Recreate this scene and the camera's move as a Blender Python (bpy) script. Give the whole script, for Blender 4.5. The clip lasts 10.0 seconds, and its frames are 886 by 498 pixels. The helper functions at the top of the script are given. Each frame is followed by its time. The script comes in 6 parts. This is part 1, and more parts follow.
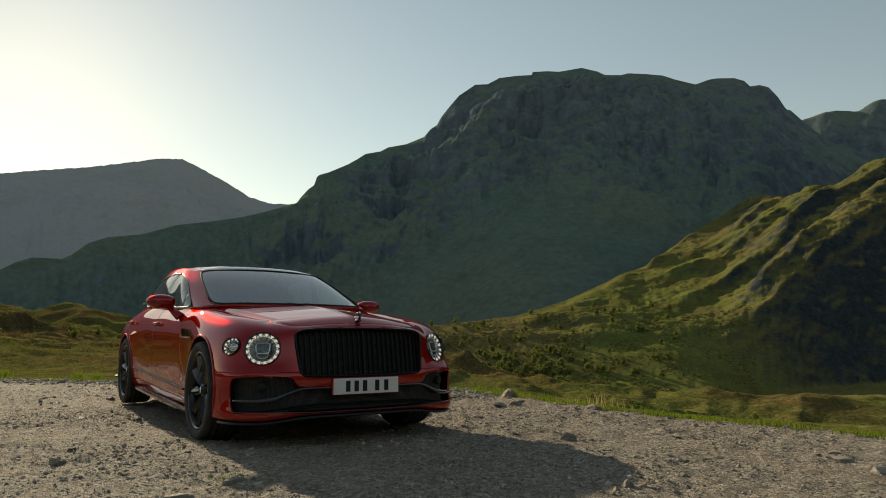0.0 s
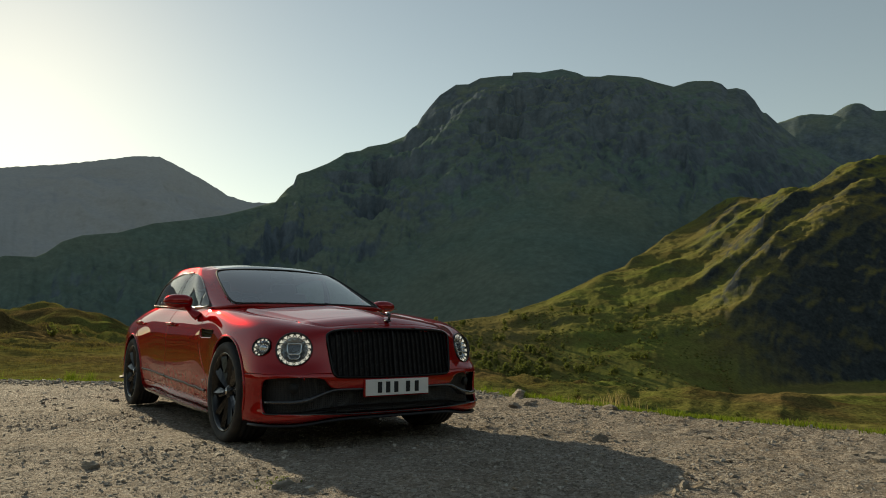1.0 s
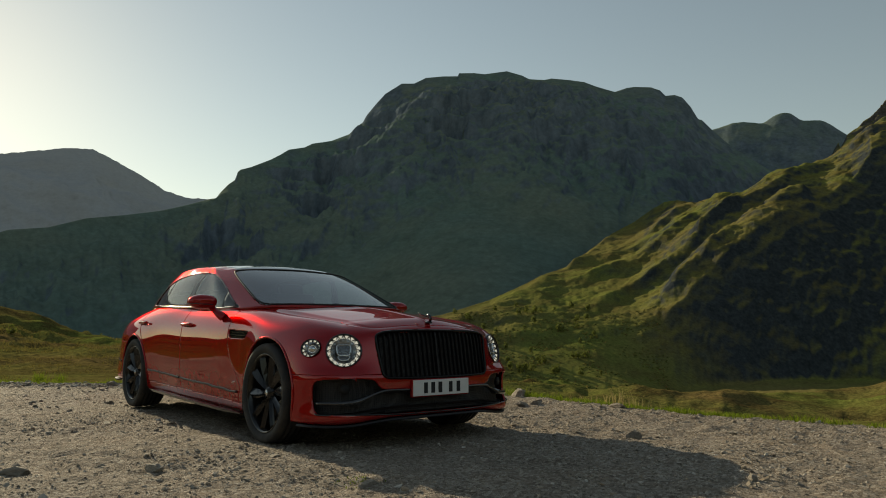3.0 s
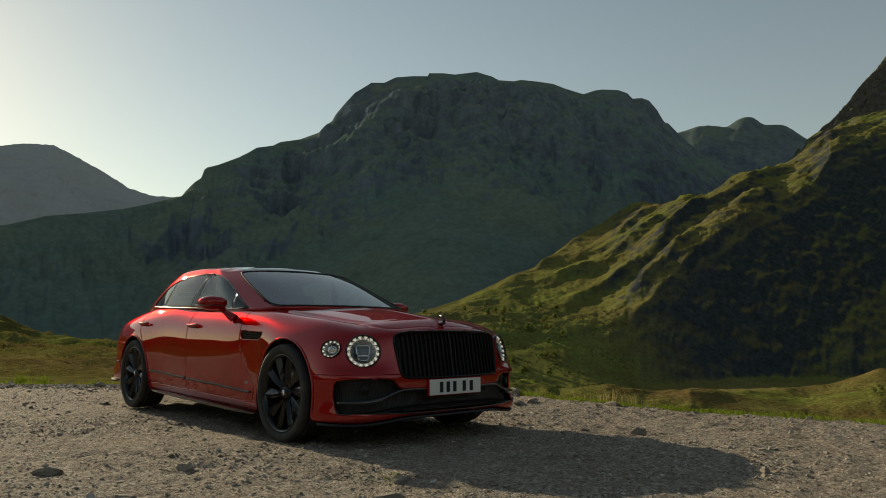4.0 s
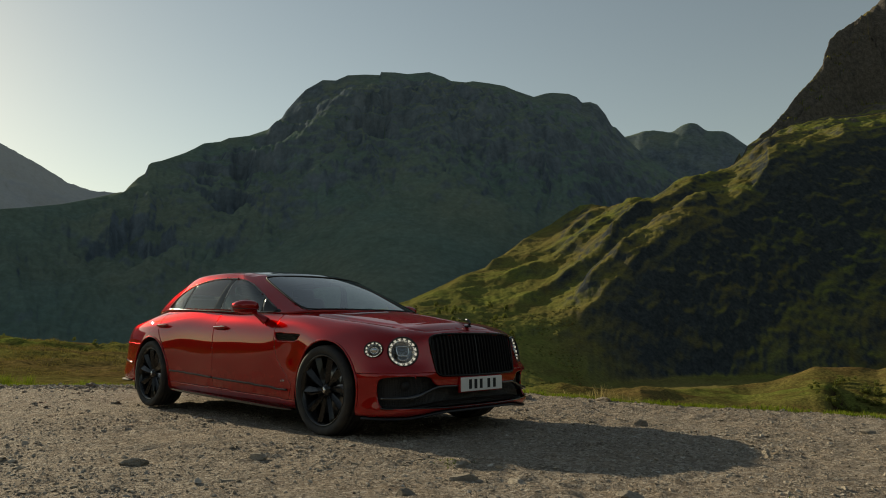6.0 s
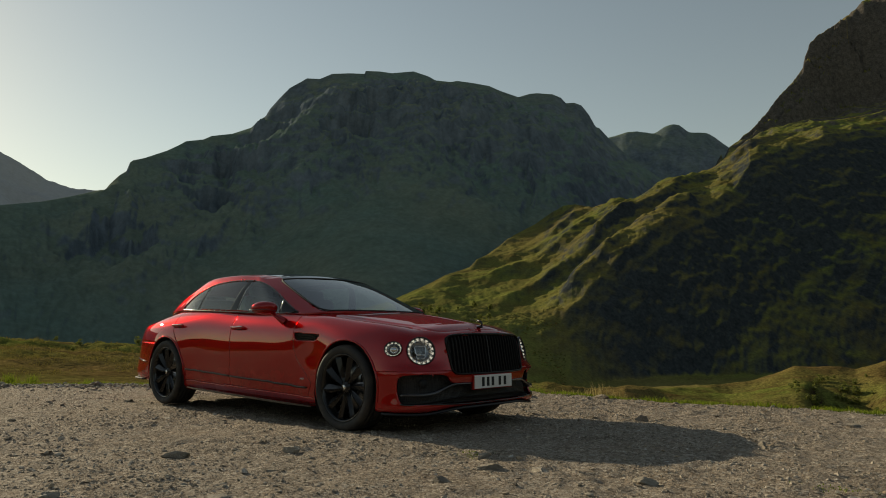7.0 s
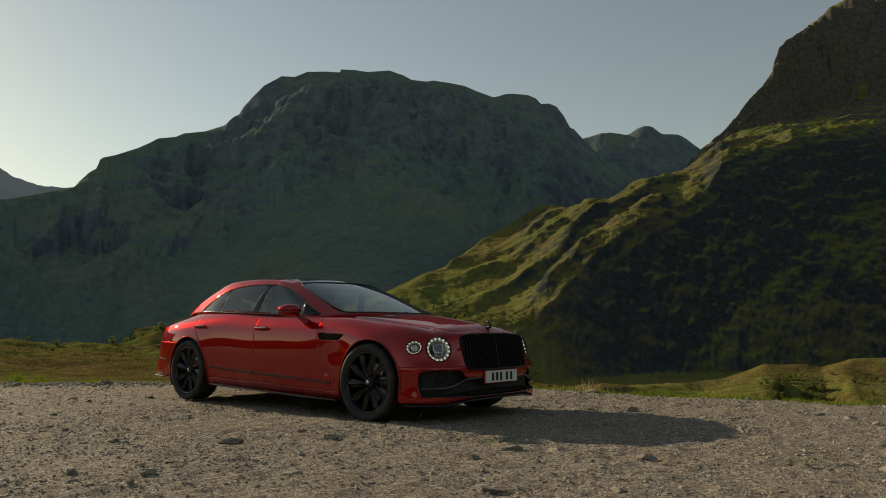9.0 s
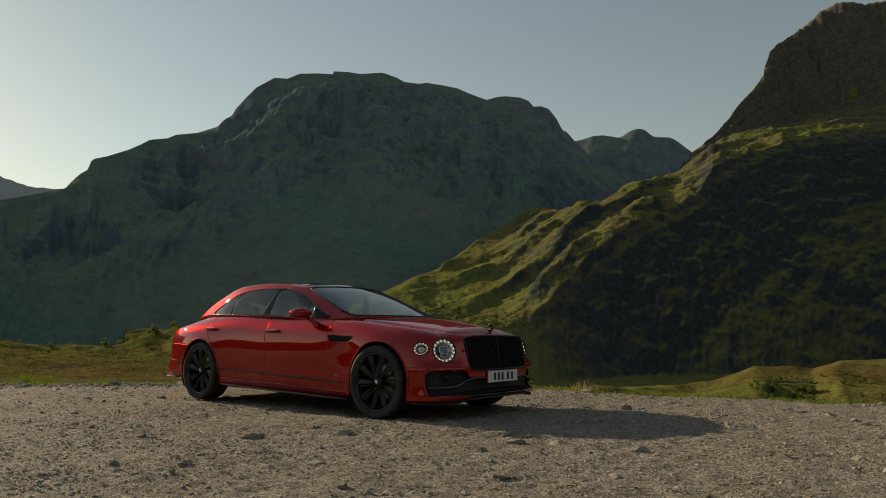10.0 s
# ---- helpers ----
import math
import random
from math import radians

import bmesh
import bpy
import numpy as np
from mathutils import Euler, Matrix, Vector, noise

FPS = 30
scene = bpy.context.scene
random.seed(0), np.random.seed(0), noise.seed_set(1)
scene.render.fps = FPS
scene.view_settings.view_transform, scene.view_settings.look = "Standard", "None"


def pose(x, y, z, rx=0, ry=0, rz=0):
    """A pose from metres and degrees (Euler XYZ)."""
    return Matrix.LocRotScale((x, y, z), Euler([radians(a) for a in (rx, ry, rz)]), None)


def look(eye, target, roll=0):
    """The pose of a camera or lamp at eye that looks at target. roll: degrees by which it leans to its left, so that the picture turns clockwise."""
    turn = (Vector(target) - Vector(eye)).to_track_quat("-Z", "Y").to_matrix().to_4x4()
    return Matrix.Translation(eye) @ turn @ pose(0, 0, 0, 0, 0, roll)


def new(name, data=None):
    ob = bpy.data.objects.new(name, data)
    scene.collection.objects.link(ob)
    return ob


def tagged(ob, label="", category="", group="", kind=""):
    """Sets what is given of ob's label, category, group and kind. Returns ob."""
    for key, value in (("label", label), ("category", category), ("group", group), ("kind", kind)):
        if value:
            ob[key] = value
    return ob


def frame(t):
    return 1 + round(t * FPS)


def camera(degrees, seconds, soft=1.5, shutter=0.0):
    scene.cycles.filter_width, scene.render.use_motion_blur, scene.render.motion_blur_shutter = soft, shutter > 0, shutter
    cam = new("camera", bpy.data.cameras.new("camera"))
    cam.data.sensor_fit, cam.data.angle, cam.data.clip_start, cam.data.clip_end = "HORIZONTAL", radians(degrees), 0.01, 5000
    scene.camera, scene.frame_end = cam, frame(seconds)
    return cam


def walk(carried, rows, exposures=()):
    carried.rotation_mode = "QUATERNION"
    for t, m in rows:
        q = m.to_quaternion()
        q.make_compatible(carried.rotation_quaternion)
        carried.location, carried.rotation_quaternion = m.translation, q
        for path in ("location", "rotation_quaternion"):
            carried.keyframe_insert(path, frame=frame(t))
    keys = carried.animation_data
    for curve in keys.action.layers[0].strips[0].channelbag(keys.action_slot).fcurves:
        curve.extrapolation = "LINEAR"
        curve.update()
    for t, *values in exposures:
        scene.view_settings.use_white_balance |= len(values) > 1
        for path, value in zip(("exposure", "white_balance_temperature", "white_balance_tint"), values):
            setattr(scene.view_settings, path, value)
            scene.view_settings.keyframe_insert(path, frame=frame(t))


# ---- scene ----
cam = camera(65.5, 10.0, 1.0)
PATH = [
    (0, (5.421, -2.351, 0.71), (3.772, -1.251, 0.973), -0.2),
    (0.5, (5.297, -2.494, 0.712), (3.664, -1.37, 0.975), -0.2),
    (1, (5.174, -2.638, 0.717), (3.558, -1.49, 0.979), -0.2),
    (1.5, (5.077, -2.788, 0.721), (3.482, -1.61, 0.983), -0.2),
    (2, (4.967, -2.949, 0.723), (3.397, -1.739, 0.984), -0.2),
    (2.5, (4.885, -3.112, 0.729), (3.34, -1.869, 0.989), -0.2),
    (4, (4.698, -3.631, 0.74), (3.24, -2.286, 0.999), -0.3),
    (4.5, (4.669, -3.823, 0.747), (3.24, -2.447, 1.005), -0.3),
    (5, (4.648, -4.041, 0.751), (3.251, -2.633, 1.009), -0.2),
    (5.5, (4.633, -4.242, 0.754), (3.258, -2.813, 1.012), -0.3),
    (7, (4.657, -4.859, 0.764), (3.334, -3.38, 1.02), -0.3),
    (7.5, (4.681, -5.042, 0.765), (3.374, -3.55, 1.02), -0.4),
    (8, (4.709, -5.232, 0.765), (3.418, -3.725, 1.02), -0.4),
    (8.5, (4.763, -5.413, 0.768), (3.484, -3.897, 1.022), -0.4),
    (9, (4.815, -5.595, 0.766), (3.547, -4.069, 1.02), -0.4),
    (9.5, (4.881, -5.775, 0.767), (3.622, -4.242, 1.023), -0.4),
    (10, (4.963, -5.967, 0.765), (3.712, -4.428, 1.025), -0.4),
]
walk(cam, [(t, look(eye, target, roll)) for t, eye, target, roll in PATH], [(0.0, 0.38, 8100, 3), (2.7, 0.26, 8100, 3), (5.0, 0.14, 8200, 4), (10.0, 0.11, 8400, 6)])

# ---- sky, sun, exposure ----
SUN_AZ, SUN_EL = 178.0, 20.0
world = bpy.data.worlds.new("world")
scene.world = world
world.use_nodes = True
wn = world.node_tree.nodes
sky = wn.new("ShaderNodeTexSky")
sky.sky_type = "NISHITA"
sky.sun_disc = False
sky.sun_elevation = radians(SUN_EL)
sky.sun_rotation = radians(90 - SUN_AZ)
sky.altitude = 200
sky.air_density, sky.dust_density, sky.ozone_density = 1.15, 0.17, 0.7
wn["Background"].inputs["Strength"].default_value = 0.095
haze = wn.new("ShaderNodeHueSaturation")
haze.inputs["Saturation"].default_value = 0.86
world.node_tree.links.new(sky.outputs[0], haze.inputs["Color"])
world.node_tree.links.new(haze.outputs[0], wn["Background"].inputs["Color"])

sun_dir = Vector((math.cos(radians(SUN_AZ)) * math.cos(radians(SUN_EL)),
                  math.sin(radians(SUN_AZ)) * math.cos(radians(SUN_EL)), math.sin(radians(SUN_EL))))
sun_data = bpy.data.lights.new("sun", "SUN")
sun_data.energy, sun_data.angle, sun_data.color = 4.2, radians(0.55), (1.0, 0.91, 0.77)
sun = new("sun", sun_data)
sun.matrix_world = look(sun_dir * 100, (0, 0, 0))


# ---- small library ----
def grad_noise(x, y, seed=0):
    """Gradient noise of two arrays, about -1 to 1."""
    xi, yi = np.floor(x).astype(np.int64), np.floor(y).astype(np.int64)
    fx, fy = x - xi, y - yi
    u, v = fx * fx * fx * (fx * (fx * 6 - 15) + 10), fy * fy * fy * (fy * (fy * 6 - 15) + 10)

    def corner(i, j):
        h = ((xi + i) * 374761393 + (yi + j) * 668265263 + seed * 974634541) & 0x7FFFFFFF
        h = ((h ^ (h >> 13)) * 1274126177) & 0x7FFFFFFF
        a = ((h ^ (h >> 16)) & 1023) / 1023.0 * 2 * np.pi
        return np.cos(a) * (fx - i) + np.sin(a) * (fy - j)
    top = corner(0, 1) * (1 - u) + corner(1, 1) * u
    low = corner(0, 0) * (1 - u) + corner(1, 0) * u
    return (low * (1 - v) + top * v) * 1.5


def fbm(x, y, octaves=5, seed=0, gain=0.5, ridged=False):
    out, amp, total = np.zeros_like(x, dtype=float), 1.0, 0.0
    for k in range(octaves):
        n = grad_noise(x * 2.03 ** k + 17.3 * k, y * 2.03 ** k - 9.1 * k, seed + k)
        out += amp * ((1 - 2 * np.abs(n)) if ridged else n)
        total += amp
        amp *= gain
    return out / total


def mesh_from(name, verts, faces, smooth=True):
    me = bpy.data.meshes.new(name)
    me.from_pydata([tuple(map(float, v)) for v in verts] if not isinstance(verts, np.ndarray) else verts.tolist(), [],
                   faces.tolist() if isinstance(faces, np.ndarray) else faces)
    if smooth:
        me.shade_smooth()
    me.update()
    return me


def put_mesh(name, me, material, parent=None, label=""):
    ob = new(name, me)
    if material is not None and not me.materials:
        me.materials.append(material)
    if parent is not None:
        ob.parent = parent
    return tagged(ob, label)


def part(name, bm, material, parent, label="", smooth=False):
    """Links a bmesh as one mesh object under a thing or a part."""
    me = bpy.data.meshes.new(name)
    bm.to_mesh(me)
    bm.free()
    if smooth:
        me.shade_smooth()
    return put_mesh(name, me, material, parent, label)


def grid_faces(rows, cols, wrap=False):
    i, j = np.meshgrid(np.arange(rows - 1), np.arange(cols if wrap else cols - 1), indexing="ij")
    k = (j + 1) % cols
    return np.stack([i * cols + j, i * cols + k, (i + 1) * cols + k, (i + 1) * cols + j], -1).reshape(-1, 4)


def smoothstep(a, b, x):
    t = np.clip((x - a) / (b - a), 0, 1)
    return t * t * (3 - 2 * t)


# ---- materials ----
def material(name, base=(0.5, 0.5, 0.5), rough=0.6, metal=0.0, **more):
    m = bpy.data.materials.new(name)
    m.use_nodes = True
    b = m.node_tree.nodes["Principled BSDF"]
    b.inputs["Base Color"].default_value = (*base, 1)
    b.inputs["Roughness"].default_value = rough
    b.inputs["Metallic"].default_value = metal
    for key, value in more.items():
        b.inputs[key.replace("_", " ")].default_value = value
    return m


class Nodes:
    """Short writing of node trees."""

    def __init__(self, m):
        self.tree, self.bsdf = m.node_tree, m.node_tree.nodes["Principled BSDF"]
        self.coord = self.tree.nodes.new("ShaderNodeTexCoord").outputs["Object"]

    def link(self, a, b):
        self.tree.links.new(a, b)

    def noise(self, scale, detail=4, rough=0.55, stretch=None, distortion=0.0):
        n = self.tree.nodes.new("ShaderNodeTexNoise")
        n.inputs["Scale"].default_value, n.inputs["Detail"].default_value, n.inputs["Roughness"].default_value = scale, detail, rough
        n.inputs["Distortion"].default_value = distortion
        if stretch:
            mp = self.tree.nodes.new("ShaderNodeMapping")
            mp.inputs["Scale"].default_value = stretch
            self.link(self.coord, mp.inputs["Vector"])
            self.link(mp.outputs[0], n.inputs["Vector"])
        else:
            self.link(self.coord, n.inputs["Vector"])
        return n.outputs["Fac"]

    def voronoi(self, scale, feature="F1", randomness=1.0):
        n = self.tree.nodes.new("ShaderNodeTexVoronoi")
        n.feature = feature
        n.inputs["Scale"].default_value, n.inputs["Randomness"].default_value = scale, randomness
        self.link(self.coord, n.inputs["Vector"])
        return n.outputs

    def ramp(self, fac, stops):
        n = self.tree.nodes.new("ShaderNodeValToRGB")
        while len(n.color_ramp.elements) < len(stops):
            n.color_ramp.elements.new(0.5)
        for e, (at, col) in zip(n.color_ramp.elements, stops):
            e.position, e.color = at, (*(col if isinstance(col, tuple) else (col, col, col)), 1)
        self.link(fac, n.inputs["Fac"])
        return n.outputs["Color"]

    def mix(self, fac, a, b, mode="MIX"):
        n = self.tree.nodes.new("ShaderNodeMix")
        n.data_type, n.blend_type = "RGBA", mode
        for value, socket in ((fac, n.inputs["Factor"]), (a, n.inputs[6]), (b, n.inputs[7])):
            if isinstance(value, (int, float)):
                socket.default_value = value if socket.type == "VALUE" else (value, value, value, 1)
            elif isinstance(value, tuple):
                socket.default_value = (*value, 1)
            else:
                self.link(value, socket)
        return n.outputs[2]

    def math(self, op, a, b=0.0):
        n = self.tree.nodes.new("ShaderNodeMath")
        n.operation = op
        for value, socket in ((a, n.inputs[0]), (b, n.inputs[1])):
            if isinstance(value, (int, float)):
                socket.default_value = value
            else:
                self.link(value, socket)
        return n.outputs[0]

    def slope(self):
        """Upward part of the true normal."""
        g = self.tree.nodes.new("ShaderNodeNewGeometry")
        s = self.tree.nodes.new("ShaderNodeSeparateXYZ")
        self.link(g.outputs["Normal"], s.inputs[0])
        return s.outputs["Z"]

    def height(self):
        g = self.tree.nodes.new("ShaderNodeNewGeometry")
        s = self.tree.nodes.new("ShaderNodeSeparateXYZ")
        self.link(g.outputs["Position"], s.inputs[0])
        return s.outputs["Z"]

    def island(self):
        return self.tree.nodes.new("ShaderNodeNewGeometry").outputs["Random Per Island"]

    def each(self):
        return self.tree.nodes.new("ShaderNodeObjectInfo").outputs["Random"]

    def bump(self, height, strength=0.5, distance=0.02, onto=None):
        n = self.tree.nodes.new("ShaderNodeBump")
        n.inputs["Strength"].default_value, n.inputs["Distance"].default_value = strength, distance
        self.link(height, n.inputs["Height"])
        if onto is not None:
            self.link(onto, n.inputs["Normal"])
        return n.outputs["Normal"]

    def out(self, color=None, rough=None, normal=None):
        for value, key in ((color, "Base Color"), (rough, "Roughness"), (normal, "Normal")):
            if value is not None:
                self.link(value, self.bsdf.inputs[key])


def hill_material(name, grass, dry, rock, scale, steep=(0.62, 0.80), bump_m=3.0, vary=1.0, dark=0.45, summit=None):
    m = material(name, rough=1.0, Specular_IOR_Level=0.0)
    n = Nodes(m)
    broad, mid, fine = n.noise(scale * 0.12, 5), n.noise(scale * 0.6, 6, 0.65), n.noise(scale * 3.0, 5, 0.7)
    green = n.mix(n.ramp(broad, [(0.38, 0.0), (0.62, 1.0)]), grass, dry)
    green = n.mix(n.ramp(mid, [(0.45, 0.0), (0.7, 1.0)]), green, tuple(dark * c for c in dry))
    stone = n.mix(n.ramp(fine, [(0.35, 0.0), (0.7, 1.0)]), tuple(0.55 * c for c in rock), rock)
    if summit:
        bare = n.mix(n.ramp(fine, [(0.35, 0.0), (0.7, 1.0)]), tuple(0.5 * c for c in summit), summit)
        stone = n.mix(n.ramp(n.math("DIVIDE", n.height(), 400.0), [(0.50, 0.0), (0.60, 1.0)]), stone, bare)
    tint = n.ramp(n.noise(scale * 9.0, 4, 0.7), [(0.34, 1 - 0.38 * vary), (0.52, 1.0), (0.70, 1 + 0.35 * vary)])
    green, stone = n.mix(1.0, green, tint, "MULTIPLY"), n.mix(1.0, stone, tint, "MULTIPLY")
    wobble = n.math("ADD", n.slope(), n.math("MULTIPLY", n.math("SUBTRACT", mid, 0.5), 0.3))
    col = n.mix(n.ramp(wobble, [(steep[0], 0.0), (steep[1], 1.0)]), stone, green)
    normal = n.bump(mid, 0.7, bump_m)
    normal = n.bump(fine, 0.5, bump_m * 0.3, normal)
    n.out(col, None, normal)
    return m


def mountain_material():
    """Dark hill grass below, slate crags above and on the steep parts; blue haze is put into both colours."""
    m = material("hazed_mountain_grass_and_crag", rough=1.0, Specular_IOR_Level=0.0)
    n = Nodes(m)
    broad, mid, fine = n.noise(0.004, 5), n.noise(0.02, 6, 0.62), n.noise(0.11, 5, 0.7)
    streak = n.noise(0.035, 6, 0.65, (1.0, 1.0, 0.16))
    grass = n.mix(n.ramp(broad, [(0.40, 0.0), (0.62, 1.0)]), (0.112, 0.165, 0.142), (0.142, 0.171, 0.134))
    grass = n.mix(n.ramp(mid, [(0.45, 0.0), (0.72, 0.7)]), grass, (0.096, 0.130, 0.102))
    stone = n.mix(n.ramp(streak, [(0.35, 0.0), (0.66, 1.0)]), (0.070, 0.094, 0.116), (0.124, 0.156, 0.188))
    tint = n.ramp(fine, [(0.32, 0.8), (0.52, 1.0), (0.70, 1.2)])
    high = n.ramp(n.math("DIVIDE", n.height(), 600.0), [(0.15, 0.0), (0.9, 0.16)])
    bare = n.math("ADD", n.math("SUBTRACT", 1.0, n.slope()), n.math("ADD", high, n.math("MULTIPLY", n.math("SUBTRACT", mid, 0.5), 0.35)))
    col = n.mix(n.ramp(bare, [(0.30, 0.0), (0.54, 1.0)]), grass, stone)
    normal = n.bump(mid, 0.5, 5.0)
    normal = n.bump(streak, 0.5, 3.5, normal)
    n.out(n.mix(1.0, col, tint, "MULTIPLY"), None, n.bump(fine, 0.4, 1.2, normal))
    return m


MAT_MOUNTAIN = mountain_material()
# Distance haze is put into these pale grey-blue base colours.
MAT_FAR = hill_material("far_mountain_haze_tint", (0.31, 0.325, 0.335), (0.33, 0.34, 0.35), (0.35, 0.36, 0.37), 0.008, (0.55, 0.8), 10.0, 0.15, 0.88)
# Steep rock is coloured darker for the flank's shade; summit rock stays lighter.
MAT_SPUR = hill_material("spur_grass_and_shaded_rock", (0.152, 0.172, 0.043), (0.172, 0.142, 0.054), (0.056, 0.066, 0.070), 0.06, (0.65, 0.88), 2.1, 0.7, 0.66, (0.122, 0.112, 0.102))
# Unseen hills: dark colour chosen to deepen what the car reflects.
MAT_CLOSE = hill_material("unseen_dark_slope", (0.055, 0.062, 0.03), (0.07, 0.055, 0.035), (0.06, 0.058, 0.055), 0.03, (0.58, 0.78), 5.0)
MAT_MOOR = hill_material("moor_grass_and_bracken", (0.128, 0.148, 0.036), (0.155, 0.108, 0.044), (0.06, 0.044, 0.026), 0.45, (0.55, 0.86), 0.6, 1.3, 0.55)


# ---- shape tools ----
def spline(ts, values, t):
    """Natural cubic spline through rows of values."""
    ts, v = np.asarray(ts, float), np.asarray(values, float)
    n, h = len(ts), np.diff(ts)
    shape = v.shape
    v = v.reshape(n, -1)
    a, b = np.eye(n), np.zeros_like(v)
    for i in range(1, n - 1):
        a[i, i - 1], a[i, i], a[i, i + 1] = h[i - 1], 2 * (h[i - 1] + h[i]), h[i]
        b[i] = 6 * ((v[i + 1] - v[i]) / h[i] - (v[i] - v[i - 1]) / h[i - 1])
    m = np.linalg.solve(a, b)
    t = np.asarray(t, float)
    k = np.clip(np.searchsorted(ts, t, side="right") - 1, 0, n - 2)
    hk, p, q = h[k][:, None], (t - ts[k])[:, None], (ts[k + 1] - t)[:, None]
    out = (m[k] * q ** 3 + m[k + 1] * p ** 3) / (6 * hk) + (v[k] / hk - m[k] * hk / 6) * q + (v[k + 1] / hk - m[k + 1] * hk / 6) * p
    return out.reshape(len(t), *shape[1:])


def bspline(points, t):
    """Clamped uniform cubic B-spline of control rows, t from 0 to 1."""
    p = np.asarray(points, float)
    n = len(p)
    knots = np.concatenate([[0] * 3, np.linspace(0, 1, n - 2), [1] * 3])
    t = np.clip(np.asarray(t, float), 0, 1 - 1e-9)
    basis = [((knots[i] <= t) & (t < knots[i + 1])).astype(float) for i in range(len(knots) - 1)]
    for d in range(1, 4):
        nxt = []
        for i in range(len(knots) - 1 - d):
            l, r = knots[i + d] - knots[i], knots[i + d + 1] - knots[i + 1]
            nxt.append(((t - knots[i]) / l * basis[i] if l > 0 else 0) + ((knots[i + d + 1] - t) / r * basis[i + 1] if r > 0 else 0))
        basis = nxt
    return np.tensordot(np.stack(basis[:n], 1), p, 1)


def outline(points, n=10, closed=True):
    """A smooth closed line (Catmull-Rom) through a few corner points."""
    p = np.asarray(points, float)
    a, b, c, d = np.roll(p, 1, 0), p, np.roll(p, -1, 0), np.roll(p, -2, 0)
    t = np.linspace(0, 1, n, endpoint=False)[None, :, None]
    a, b, c, d = (q[:, None] for q in (a, b, c, d))
    q = 0.5 * (2 * b + (c - a) * t + (2 * a - 5 * b + 4 * c - d) * t ** 2 + (3 * b - a - 3 * c + d) * t ** 3)
    return q.reshape(-1, p.shape[1])


def inside(poly, x, y):
    """Signed distance to a closed polygon, negative within."""
    best, sign = np.full(np.shape(x), 1e9), np.zeros(np.shape(x), bool)
    for (ax, ay), (bx, by) in zip(poly, np.roll(poly, -1, 0)):
        ex, ey = bx - ax, by - ay
        t = np.clip(((x - ax) * ex + (y - ay) * ey) / max(ex * ex + ey * ey, 1e-12), 0, 1)
        best = np.minimum(best, np.hypot(x - ax - t * ex, y - ay - t * ey))
        if abs(by - ay) > 1e-12:
            sign ^= ((ay > y) != (by > y)) & (x < ex * (y - ay) / ey + ax)
    return np.where(sign, -best, best)


def line_side(poly, x, y):
    """Signed distance to an open line of points, negative on its right hand."""
    best, out = np.full(np.shape(x), 1e9), np.zeros(np.shape(x))
    for (ax, ay), (bx, by) in zip(poly[:-1], poly[1:]):
        ex, ey = bx - ax, by - ay
        t = np.clip(((x - ax) * ex + (y - ay) * ey) / (ex * ex + ey * ey), 0, 1)
        d = np.hypot(x - ax - t * ex, y - ay - t * ey)
        s = np.sign(ex * (y - ay) - ey * (x - ax))
        near = d < best
        best, out = np.where(near, d, best), np.where(near, s * d, out)
    return out


def lathe(profile, n=48, closed=False):
    """Turned about the y axis: rows of (radius, y)."""
    p, a = np.asarray(profile, float), np.linspace(0, 2 * np.pi, n, endpoint=False)
    v = np.stack([p[:, :1] * np.cos(a), np.repeat(p[:, 1:2], n, 1), p[:, :1] * np.sin(a)], -1)
    f = grid_faces(len(p), n, True)
    if closed:
        j = np.arange(n)
        last = (len(p) - 1) * n
        f = np.concatenate([f, np.stack([last + j, last + (j + 1) % n, (j + 1) % n, j], -1)])
    return v.reshape(-1, 3), f


def sweep(path, section, up=(0, 0, 1), closed=False, scale=None):
    """A closed section (u across, v up) carried along a path."""
    p, s = np.asarray(path, float), np.asarray(section, float)
    tan = np.roll(p, -1, 0) - np.roll(p, 1, 0) if closed else np.gradient(p, axis=0)
    tan /= np.linalg.norm(tan, axis=1)[:, None]
    side = np.cross(tan, np.broadcast_to(np.asarray(up, float), p.shape))
    side /= np.linalg.norm(side, axis=1)[:, None]
    top = np.cross(side, tan)
    k = np.ones(len(p)) if scale is None else np.asarray(scale)
    v = p[:, None] + side[:, None] * (s[None, :, :1] * k[:, None, None]) + top[:, None] * (s[None, :, 1:2] * k[:, None, None])
    m, n = len(p), len(s)
    f = grid_faces(m, n, True).tolist()
    if closed:
        f += [[(m - 1) * n + j, (m - 1) * n + (j + 1) % n, (j + 1) % n, j] for j in range(n)]
    else:
        f += [list(range(n))[::-1], [(m - 1) * n + j for j in range(n)]]
    return v.reshape(-1, 3), f


def ring(radius, n=10, flat=1.0):
    a = np.linspace(0, 2 * np.pi, n, endpoint=False)
    return np.stack([radius * np.cos(a), radius * flat * np.sin(a)], -1)


